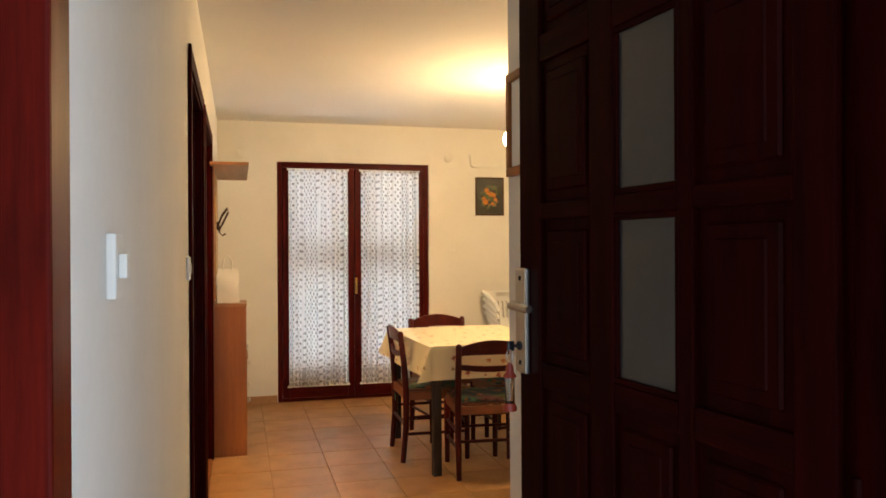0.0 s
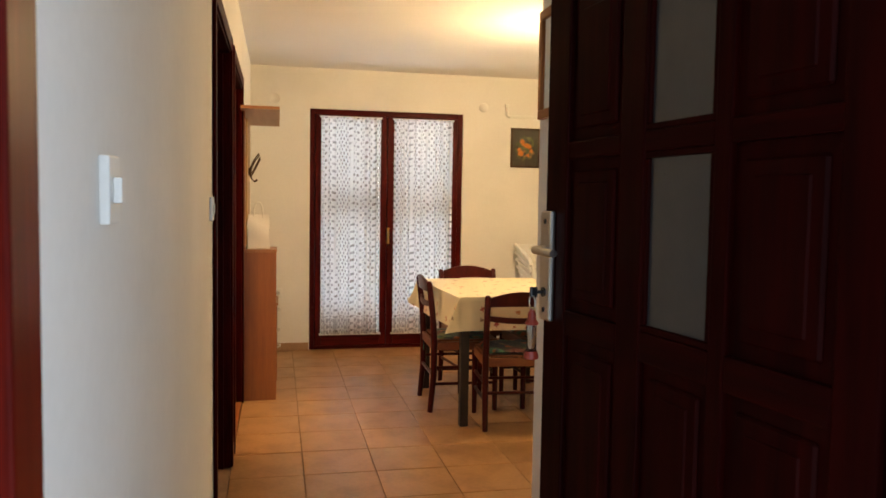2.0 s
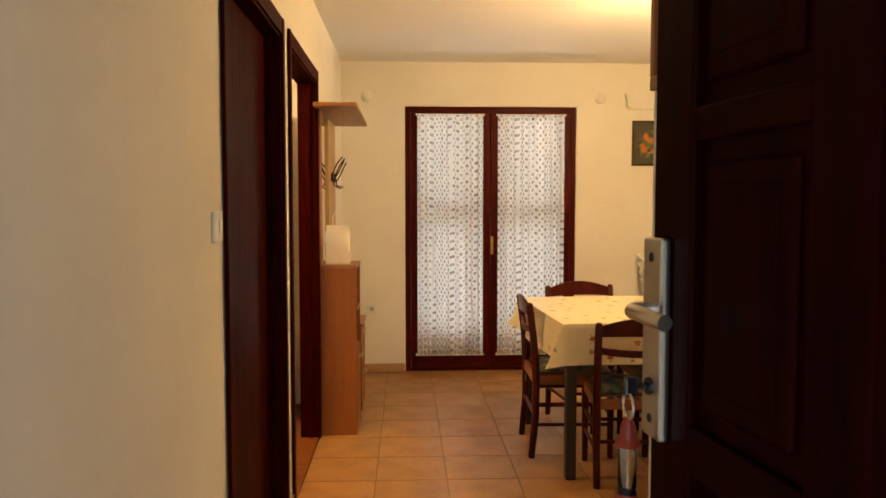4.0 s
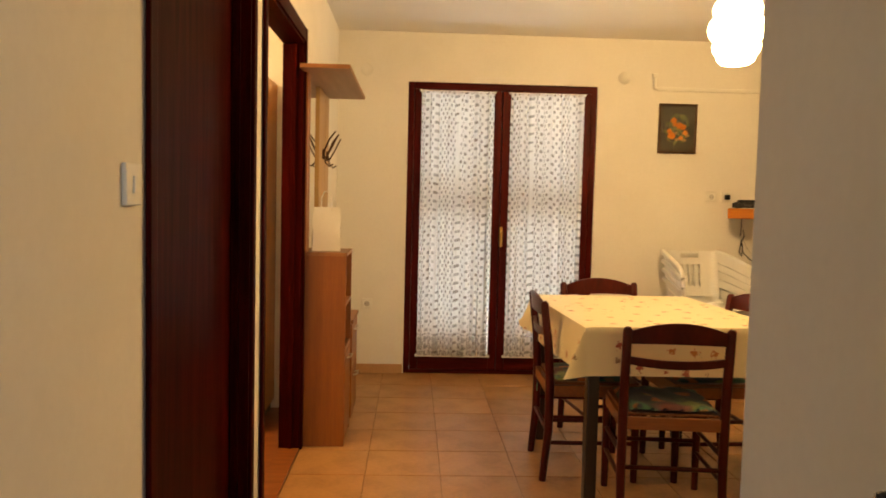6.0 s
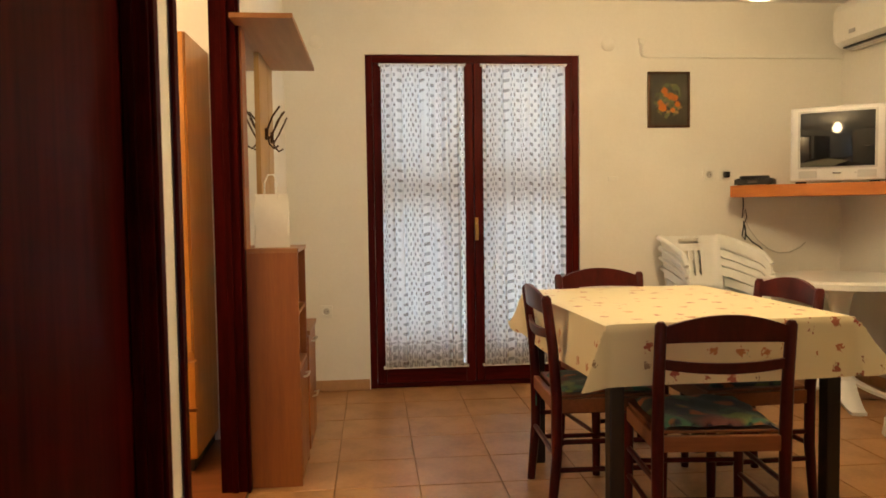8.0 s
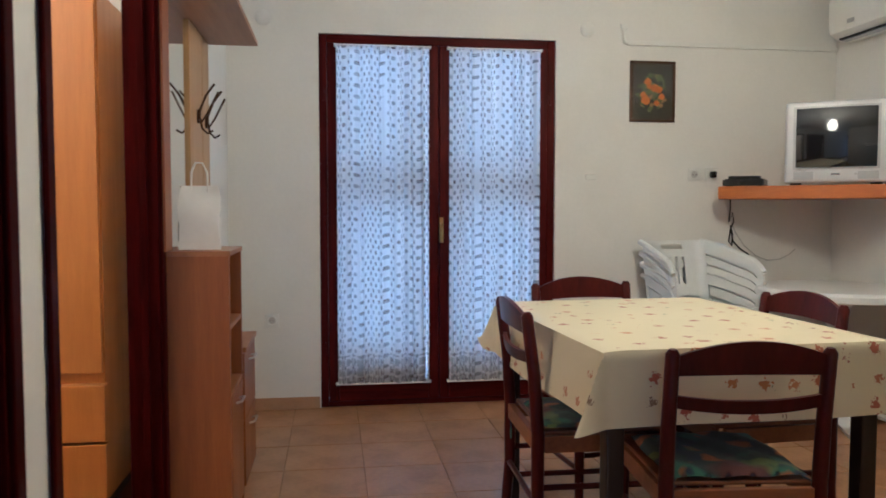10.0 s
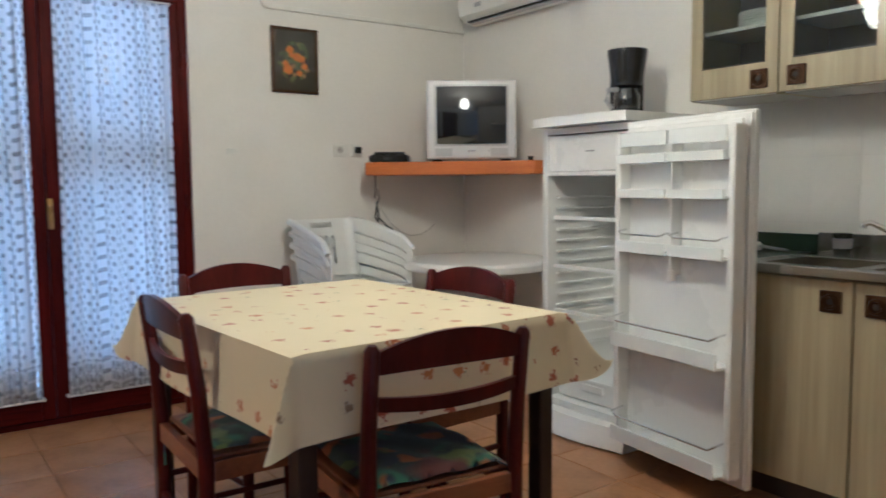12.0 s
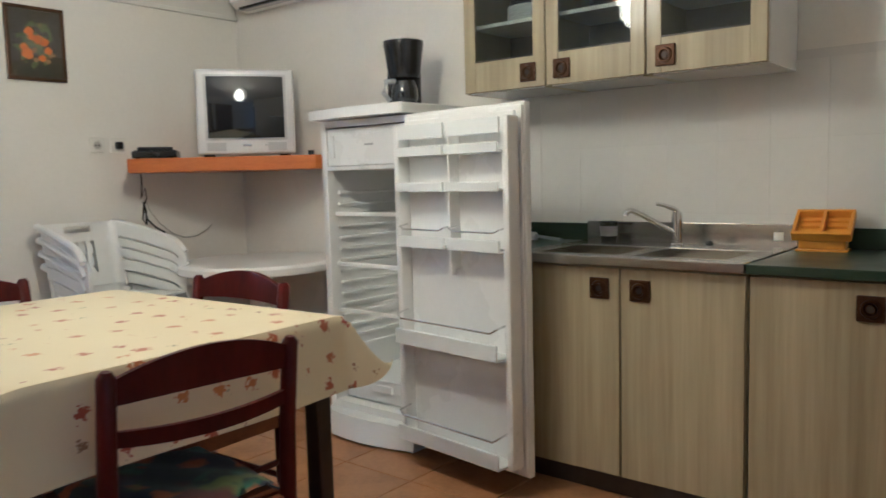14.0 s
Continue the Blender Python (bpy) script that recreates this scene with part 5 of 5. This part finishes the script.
    for a, b in ((ya, mid - 0.008), (mid + 0.008, yb)):
        for z, h in ((1.235, 0.035), (1.10, 0.035), (0.885, 0.045)):
            part("door_bin", bin_shelf(a, b, z, h, 0.075), FROST, door, "white door bin")
        part("flap", box(-0.06, a + 0.006, 1.30, -0.052, b - 0.006, 1.355, 0.003), FROST, door)
        part("bottle_rail", tube([(-0.02, a + 0.004, 0.972), (-0.068, a + 0.008, 0.965), (-0.07, a + 0.03, 0.955), (-0.07, b - 0.03, 0.955), (-0.068, b - 0.008, 0.965), (-0.02, b - 0.004, 0.972)], 0.0035, 8), CHROME, door, "chrome bottle rail", True)
    for z, h in ((0.505, 0.06), (0.115, 0.06)):
        part("door_bin", bin_shelf(ya, yb, z, h, 0.10), FROST, door, "white deep door bin")
        part("bottle_rail", tube([(-0.03, ya + 0.003, z + 0.125), (-0.092, ya + 0.006, z + 0.115), (-0.095, ya + 0.03, z + 0.10), (-0.095, yb - 0.03, z + 0.10), (-0.092, yb - 0.006, z + 0.115), (-0.03, yb - 0.003, z + 0.125)], 0.004, 8), CHROME, door, "chrome bottle rail", True)
    part("clip", box(-0.052, mid - 0.012, 0.79, -0.03, mid + 0.012, 0.83, 0.004), LINER, door)
    part("grip", box(0.062, -dw + 0.045, 0.95, 0.082, -dw + 0.075, 1.22, 0.006), ENAMEL, door)


fridge()


def coffee_maker():
    c = thing("coffee_maker", "black drip coffee maker standing on the refrigerator", "coffee maker", pose(3.600, 5.335, FH * FRIDGE_TALL + 0.001, 0, 0, -48) @ Matrix.Diagonal((1.02, 1.02, 1.13, 1)))
    part("base", lathe([(0.085, 0.0), (0.088, 0.012), (0.082, 0.028), (0.06, 0.03)], 32), BLACKPL, c, smooth=True)
    part("tower", box(-0.078, 0.02, 0.02, 0.078, 0.095, 0.275, 0.02, seg=3), BLACKPL, c)
    part("filter_basket", lathe([(0.066, 0.135), (0.074, 0.15), (0.084, 0.22), (0.092, 0.27), (0.092, 0.285), (0.02, 0.29)], 36), BLACKPL, c, smooth=True)
    jug = part("jug", lathe([(0.055, 0.031), (0.062, 0.05), (0.062, 0.09), (0.048, 0.125), (0.046, 0.132)], 32), SCREEN, c, "dark glass jug", True)
    part("jug_handle", tube([(-0.045, -0.04, 0.12), (-0.085, -0.075, 0.115), (-0.095, -0.085, 0.07), (-0.07, -0.06, 0.04)], 0.011, 10), GREYPL, jug, "grey jug handle", True)
    part("switch", box(0.02, -0.088, 0.008, 0.045, -0.08, 0.022, 0.003), GREYPL, c)
    part("flex", tube([(0.06, 0.085, 0.03), (0.10, 0.09, 0.03), (0.125, 0.07, 0.012), (0.13, 0.04, 0.004)], 0.004, 6), WIREBLK, c, smooth=True)


coffee_maker()

# ---- kitchen ----
KIT = pose(0, 0.035, 0) @ Matrix.Diagonal((1, 1, 1.025, 1))


def pull(parent, x, y, z):
    """Square bronze pull with a round recess."""
    p = part("handle", box(x - 0.010, y - 0.037, z - 0.037, x, y + 0.037, z + 0.037, 0.004), BRONZE, parent, "square bronze handle with a round ring")
    ring = add(bmesh.new(), lathe([(0.016, 0.0), (0.019, 0.006), (0.025, 0.006), (0.028, 0.0)], 24), pose(x - 0.010, y, z, 0, -90))
    part("ring", ring, BRONZE, p, smooth=True)
    part("boss", add(bmesh.new(), lathe([(0.011, 0.0), (0.011, 0.0015), (0.002, 0.002)], 18), pose(x - 0.010, y, z, 0, -90)), PLINTH, p, smooth=True)


def base_unit(y0, y1, doors, pulls, name="sink cabinet", label="pale limed oak kitchen base cabinet with bronze handles"):
    u = thing("base_cabinet", label, "cabinet", KIT, "kitchen base cabinets")
    part("carcass", box(3.318, y0 + 0.001, 0.10, 3.87, y1 - 0.001, 0.83), KITCHEN, u)
    part("plinth", box(3.36, y0 + 0.001, 0.0, 3.87, y1 - 0.001, 0.10), PLINTH, u, "dark recessed plinth")
    for (a, b), py in zip(doors, pulls):
        d = part("door", box(3.297, a + 0.002, 0.092, 3.317, b - 0.002, 0.824, 0.0025), KITCHEN, u)
        pull(d, 3.297, py, 0.752)
    return u


base_unit(3.622, 4.485, [(4.055, 4.483), (3.624, 4.052)], [4.130, 3.977])
base_unit(4.489, 4.975, [(4.491, 4.973)], [4.90])
base_unit(3.165, 3.616, [(3.167, 3.614)], [3.275])
base_unit(2.70, 3.161, [(2.702, 3.159)], [3.08])

wt = thing("worktop", "dark green laminate kitchen worktop with upstand", "worktop", KIT)
part("slab", box(3.268, 2.60, 0.832, 3.872, 3.617, 0.862, 0.004), GREENTOP, wt)
part("upstand", box(3.872, 2.60, 0.832, 3.884, 3.617, 0.935, 0.002), GREENTOP, wt)
wt2 = thing("worktop", "short dark green laminate worktop beside the refrigerator", "worktop", KIT)
part("slab", box(3.268, 4.489, 0.832, 3.872, 4.98, 0.862, 0.004), GREENTOP, wt2)
part("upstand", box(3.872, 4.489, 0.832, 3.884, 4.98, 0.935, 0.002), GREENTOP, wt2)


def sink():
    s = thing("steel_sink", "stainless steel double bowl sink top", "sink", KIT)
    y0, y1, x0, x1, zt = 3.620, 4.487, 3.262, 3.868, 0.866
    b1, b2 = (3.70, 4.02), (4.08, 4.40)
    fx0, fx1 = 3.325, 3.655
    deck = bmesh.new()
    box(x0, y0, 0.832, fx0, y1, zt, 0.004, bm=deck)
    box(fx1, y0, 0.832, x1, y1, zt, 0.003, bm=deck)
    for a, b in ((y0, b1[0]), (b1[1], b2[0]), (b2[1], y1)):
        box(fx0, a, 0.834, fx1, b, zt - 0.001, bm=deck)
    part("deck", deck, STEEL, s)
    for a, b in (b1, b2):
        bowl = bmesh.new()
        for q in ((fx0, a, fx0 + 0.004, b), (fx1 - 0.004, a, fx1, b), (fx0 + 0.004, a, fx1 - 0.004, a + 0.004), (fx0 + 0.004, b - 0.004, fx1 - 0.004, b)):
            box(q[0], q[1], 0.70, q[2], q[3], zt - 0.003, bm=bowl)
        box(fx0 + 0.004, a + 0.004, 0.70, fx1 - 0.004, b - 0.004, 0.704, bm=bowl)
        bw = part("bowl", bowl, STEEL, s)
        part("drain", lathe([(0.03, 0.7045), (0.03, 0.708), (0.012, 0.706)], 20, ((fx0 + fx1) / 2, (a + b) / 2, 0)), CHROME, bw, smooth=True)
    part("splash_back", box(x1, y0, 0.832, x1 + 0.014, y1, 0.945, 0.003), STEEL, s)
    part("label", box(x1 - 0.0015, 3.67, 0.885, x1 - 0.0003, 3.705, 0.915), PAPER, s, "small white sticker")


sink()
fa = thing("kitchen_tap", "chrome mixer tap with a long swivel spout", "tap", KIT @ pose(3.72, 4.02, 0.866) @ Matrix.Scale(0.84, 4))
part("body", lathe([(0.030, 0.0), (0.030, 0.008), (0.024, 0.014), (0.022, 0.10), (0.025, 0.125), (0.022, 0.15), (0.008, 0.158)], 28), CHROME, fa, smooth=True)
part("spout", tube([(-0.01, 0.01, 0.06), (-0.05, 0.05, 0.09), (-0.10, 0.11, 0.135), (-0.13, 0.15, 0.16), (-0.14, 0.165, 0.165), (-0.15, 0.18, 0.155), (-0.152, 0.182, 0.14)], 0.012, 12), CHROME, fa, smooth=True)
part("lever", tube([(0, 0, 0.155), (-0.015, 0.01, 0.168), (-0.045, 0.045, 0.185), (-0.07, 0.07, 0.192)], 0.009, 10, taper=[0.012, 0.011, 0.009, 0.007]), CHROME, fa, smooth=True)
sp = thing("small_tap_knob", "small dark stopper knob on the steel sink", "knob", KIT @ pose(3.74, 3.90, 0.866))
part("knob", lathe([(0.012, 0), (0.014, 0.012), (0.008, 0.022), (0.002, 0.024)], 16), BLACKPL, sp, smooth=True)
part("stem", lathe([(0.016, 0.0), (0.016, 0.003), (0.004, 0.004)], 16), CHROME, sp, smooth=True)
cup = thing("drinking_glass", "glass tumbler with a pale label by the sink", "glass", KIT @ pose(3.79, 4.345, 0.866))
part("body", lathe([(0.030, 0.0), (0.036, 0.085), (0.034, 0.085), (0.028, 0.006), (0.001, 0.006)], 28), DARKGLASS, cup, smooth=True)
part("band", lathe([(0.0335, 0.025), (0.0365, 0.065), (0.0368, 0.065), (0.0338, 0.025)], 28), GREYPL, cup, smooth=True)
br = thing("dish_brush", "grey dish brush lying on the green worktop", "brush", KIT @ pose(3.74, 4.62, 0.863, 0, 0, 70))
part("handle", tube([(-0.10, 0, 0.012), (0.0, 0, 0.016), (0.08, 0, 0.02)], 0.007, 8), GREYPL, br, smooth=True)
part("head", lathe([(0.025, 0.001), (0.028, 0.02), (0.018, 0.034), (0.004, 0.036)], 18, (0.1, 0, 0)), WHITEPL, br, smooth=True)


def cutlery_rack():
    r = thing("cutlery_drainer", "yellow plastic cutlery drainer on the green worktop", "cutlery holder", KIT @ pose(3.775, 3.512, 0.8625, 0, 0, 4) @ Matrix.Scale(0.80, 4))
    part("foot", box(-0.062, -0.104, 0, 0.062, 0.104, 0.010, 0.004), YELLOW, r)
    part("body", box(-0.052, -0.094, 0.010, 0.052, 0.094, 0.085, 0.012, seg=3), YELLOW, r)
    # sloping tray with two rounded compartments, its rim standing over the body
    tilt = pose(-0.008, 0, 0.118, 0, -32)
    tray = bmesh.new()
    box(-0.082, -0.112, -0.030, 0.082, 0.112, -0.022, 0.003, bm=tray)
    for q in ((-0.088, -0.118, -0.074, 0.118), (0.074, -0.118, 0.088, 0.118), (-0.074, -0.118, 0.074, -0.104), (-0.074, 0.104, 0.074, 0.118), (-0.074, -0.007, 0.074, 0.007)):
        box(q[0], q[1], -0.030, q[2], q[3], 0.014, 0.005, bm=tray)
    part("tray", add(bmesh.new(), tray, tilt), YELLOW, r, "sloping yellow tray")
    for y in (-0.055, 0.055):
        for x in (-0.04, 0.0, 0.04):
            part("rib", add(bmesh.new(), box(x - 0.006, y - 0.040, -0.022, x + 0.006, y + 0.040, -0.010, 0.003), tilt), YELLOW, r)
    part("lip", add(bmesh.new(), tube([(-0.090, -0.116, 0.010), (-0.090, 0.116, 0.010)], 0.006, 8), tilt), YELLOW, r, smooth=True)


cutlery_rack()


def wall_cabinets():
    y0, y1, z0, z1, xf = 3.638, 4.898, 1.490, 2.13, 3.54
    for a, b, py, label in ((4.492, y1, 4.571, "glazed pale oak wall cabinet with dishes inside"), (4.068, 4.490, 4.415, "glazed pale oak wall cabinet holding a small figure"), (y0, 4.066, 3.99, "glazed pale oak wall cabinet at the end of the row")):
        u = thing("wall_cabinet", label, "cabinet", KIT, "kitchen wall cabinets")
        t = 0.018
        part("side_panel", box(xf + 0.022, a, z0, 3.886, a + t, z1), KITCHEN if a > y0 else ENAMEL, u)
        part("side_panel", box(xf + 0.022, b - t, z0, 3.886, b, z1), KITCHEN, u)
        part("bottom", box(xf + 0.022, a + t, z0, 3.886, b - t, z0 + t), ENAMEL, u)
        part("top", box(xf + 0.022, a + t, z1 - t, 3.886, b - t, z1), KITCHEN, u)
        # dark back: the shade inside the cabinet is put into its colour
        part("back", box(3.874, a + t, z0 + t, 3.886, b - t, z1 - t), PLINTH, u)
        sf = part("shelf", box(xf + 0.05, a + t, 1.76, 3.874, b - t, 1.775), ENAMEL, u, "white shelf board")
        # door frame and pane
        st, rb = 0.058, 0.125
        d = part("door", box(xf, a + 0.002, z0 + 0.003, xf + 0.02, a + st, z1 - 0.003, 0.003), KITCHEN, u)
        part("stile", box(xf, b - st, z0 + 0.003, xf + 0.02, b - 0.002, z1 - 0.003, 0.003), KITCHEN, d)
        part("rail", box(xf + 0.001, a + st, z0 + 0.003, xf + 0.02, b - st, z0 + rb, 0.003), KITCHEN, d)
        part("rail", box(xf + 0.001, a + st, z1 - 0.06, xf + 0.02, b - st, z1 - 0.003, 0.003), KITCHEN, d)
        pane = part("pane", box(xf + 0.008, a + st, z0 + rb, xf + 0.012, b - st, z1 - 0.06), DARKGLASS, d, "clear dark-looking glass")
        pane.visible_shadow = False
        for zz in (z0 + rb, z1 - 0.066):
            part("bead", box(xf + 0.003, a + st, zz, xf + 0.0075, b - st, zz + 0.006), BLACKWOOD, d)
        pull(d, xf, py, 1.552)
    ps = thing("plate_stack", "stack of white plates on the cabinet shelf", "plates", KIT @ pose(3.73, 4.66, 1.7752))
    for k in range(5):
        part("plate", lathe([(0.05, 0.012 * k), (0.09, 0.006 + 0.012 * k), (0.115, 0.016 + 0.012 * k), (0.114, 0.019 + 0.012 * k), (0.05, 0.009 + 0.012 * k), (0.002, 0.008 + 0.012 * k)], 28), ENAMEL, ps, smooth=True)
    bx = thing("cardboard_box", "white upright box inside the wall cabinet", "box", KIT @ pose(3.79, 4.60, 1.5082))
    part("body", box(-0.04, -0.06, 0, 0.04, 0.06, 0.22, 0.003), PAPER, bx)
    part("flap", box(-0.041, -0.061, 0.2205, 0.041, 0.061, 0.223), PAPER, bx)
    fg = thing("ornament", "small orange ornament on the cabinet shelf", "ornament", KIT @ pose(3.72, 4.27, 1.7752))
    part("body", lathe([(0.018, 0.0), (0.022, 0.01), (0.012, 0.03), (0.018, 0.045), (0.010, 0.065), (0.002, 0.07)], 18), ORANGE, fg, smooth=True)
    part("foot", lathe([(0.024, 0.0), (0.024, 0.004), (0.01, 0.005)], 18), BRASS, fg, smooth=True)
    gs = thing("drinking_glass", "clear tumbler on the cabinet shelf", "glass", KIT @ pose(3.74, 3.85, 1.7752))
    part("body", lathe([(0.028, 0.0), (0.034, 0.10), (0.032, 0.10), (0.026, 0.006), (0.001, 0.006)], 24), CLEAR, gs, smooth=True)
    part("rim", lathe([(0.0322, 0.1), (0.0342, 0.1), (0.0342, 0.102), (0.0322, 0.102)], 24), CLEAR, gs, smooth=True)


wall_cabinets()

# ---- pieces of floor, skirting and tiled splash wall ----
def piece_mesh(name, w, d, h, mat, bevel):
    return finish(name, box(-w / 2, -d / 2, -h, w / 2, d / 2, 0, bevel, seg=1), mat)


fl = structure("floor", add(box(-0.05, 0.69, -0.12, 1.182, 2.359, -0.006), box(-0.05, 2.359, -0.12, 4.0, 7.05, -0.006)), GROUT, "terracotta coloured ceramic tile floor with dark joints", "floor")
P = 0.362
whole = piece_mesh("tile", P - 0.004, P - 0.004, 0.02, TILE, 0.002)
cut = {}
ox, oy = 0.468, 4.470
for i in range(-2, 11):
    for j in range(-13, 8):
        xa, ya = ox + i * P, oy + j * P
        xb, yb = xa + P, ya + P
        xmin, xmax = 0.10, (1.182 if yb <= 2.37 else 3.89)
        xa2, xb2, ya2, yb2 = max(xa, xmin), min(xb, xmax), max(ya, 0.694), min(yb, 7.05)
        if xb2 - xa2 < 0.02 or yb2 - ya2 < 0.02:
            continue
        if xb2 - xa2 > P - 0.001 and yb2 - ya2 > P - 0.001:
            me = whole
        else:
            key = (round(xb2 - xa2, 3), round(yb2 - ya2, 3))
            if key not in cut:
                cut[key] = piece_mesh("tile", key[0] - 0.004, key[1] - 0.004, 0.02, TILE, 0.002)
            me = cut[key]
        o = new("tile", me)
        o.parent = fl
        o.location = ((xa2 + xb2) / 2, (ya2 + yb2) / 2, random.uniform(-0.0006, 0.0006))
        if me is whole:
            o.rotation_euler = (random.uniform(-0.001, 0.001), random.uniform(-0.001, 0.001), random.choice((0, math.pi / 2, math.pi, -math.pi / 2)))


def skirting(name, runs, label):
    s = tagged(new(name), label, "baseboard", kind="structure")
    for axis, at, a, b, face in runs:
        n = max(1, round((b - a) / P))
        L = (b - a) / n
        for k in range(n):
            p, q = a + k * L + 0.0015, a + (k + 1) * L - 0.0015
            lo, hi = sorted((at, at + face * 0.009))
            part("tile", box(p, lo, 0.001, q, hi, 0.072, 0.002, seg=1) if axis == "x" else box(lo, p, 0.001, hi, q, 0.072, 0.002, seg=1), SKIRT, s)


skirting("baseboard_north", [("x", 6.999, 0.12, 0.615, -1), ("x", 6.999, 2.045, 3.88, -1)], "terracotta tile skirting under the balcony wall")
skirting("baseboard_east", [("y", 3.889, 5.61, 6.985, -1)], "terracotta tile skirting by the garden table")
skirting("baseboard_west", [("y", 0.101, 0.71, 2.87, 1), ("y", 0.101, 4.025, 4.145, 1), ("y", 0.101, 6.05, 6.985, 1)], "terracotta tile skirting along the inner doors")
skirting("baseboard_hall", [("y", 1.181, 0.71, 2.35, -1)], "terracotta tile skirting in the entrance hall")

spl = structure("splash_wall", box(3.8835, 2.30, 0.86, 3.889, 4.98, 1.60), WGROUT, "glossy white tiled splash wall behind the sink", "wall tiles")
TW, TH = 0.20, 0.28
wt_mesh = finish("tile", box(-0.0035, -TW / 2 + 0.0004, -TH / 2 + 0.0008, 0.0015, TW / 2 - 0.0004, TH / 2 - 0.0008), WTILE)
for j in range(13):
    for k in range(2):
        o = new("tile", wt_mesh)
        o.parent = spl
        o.location = (3.8832, 4.98 - TW / 2 - j * TW - 0.02, 1.006 + TH / 2 + k * TH)
low = finish("tile", box(-0.0035, -TW / 2 + 0.0004, -0.0345, 0.0015, TW / 2 - 0.0004, 0.0345), WTILE)
for j in range(13):
    o = new("tile", low)
    o.parent = spl
    o.location = (3.8832, 4.98 - TW / 2 - j * TW - 0.02, 0.971)
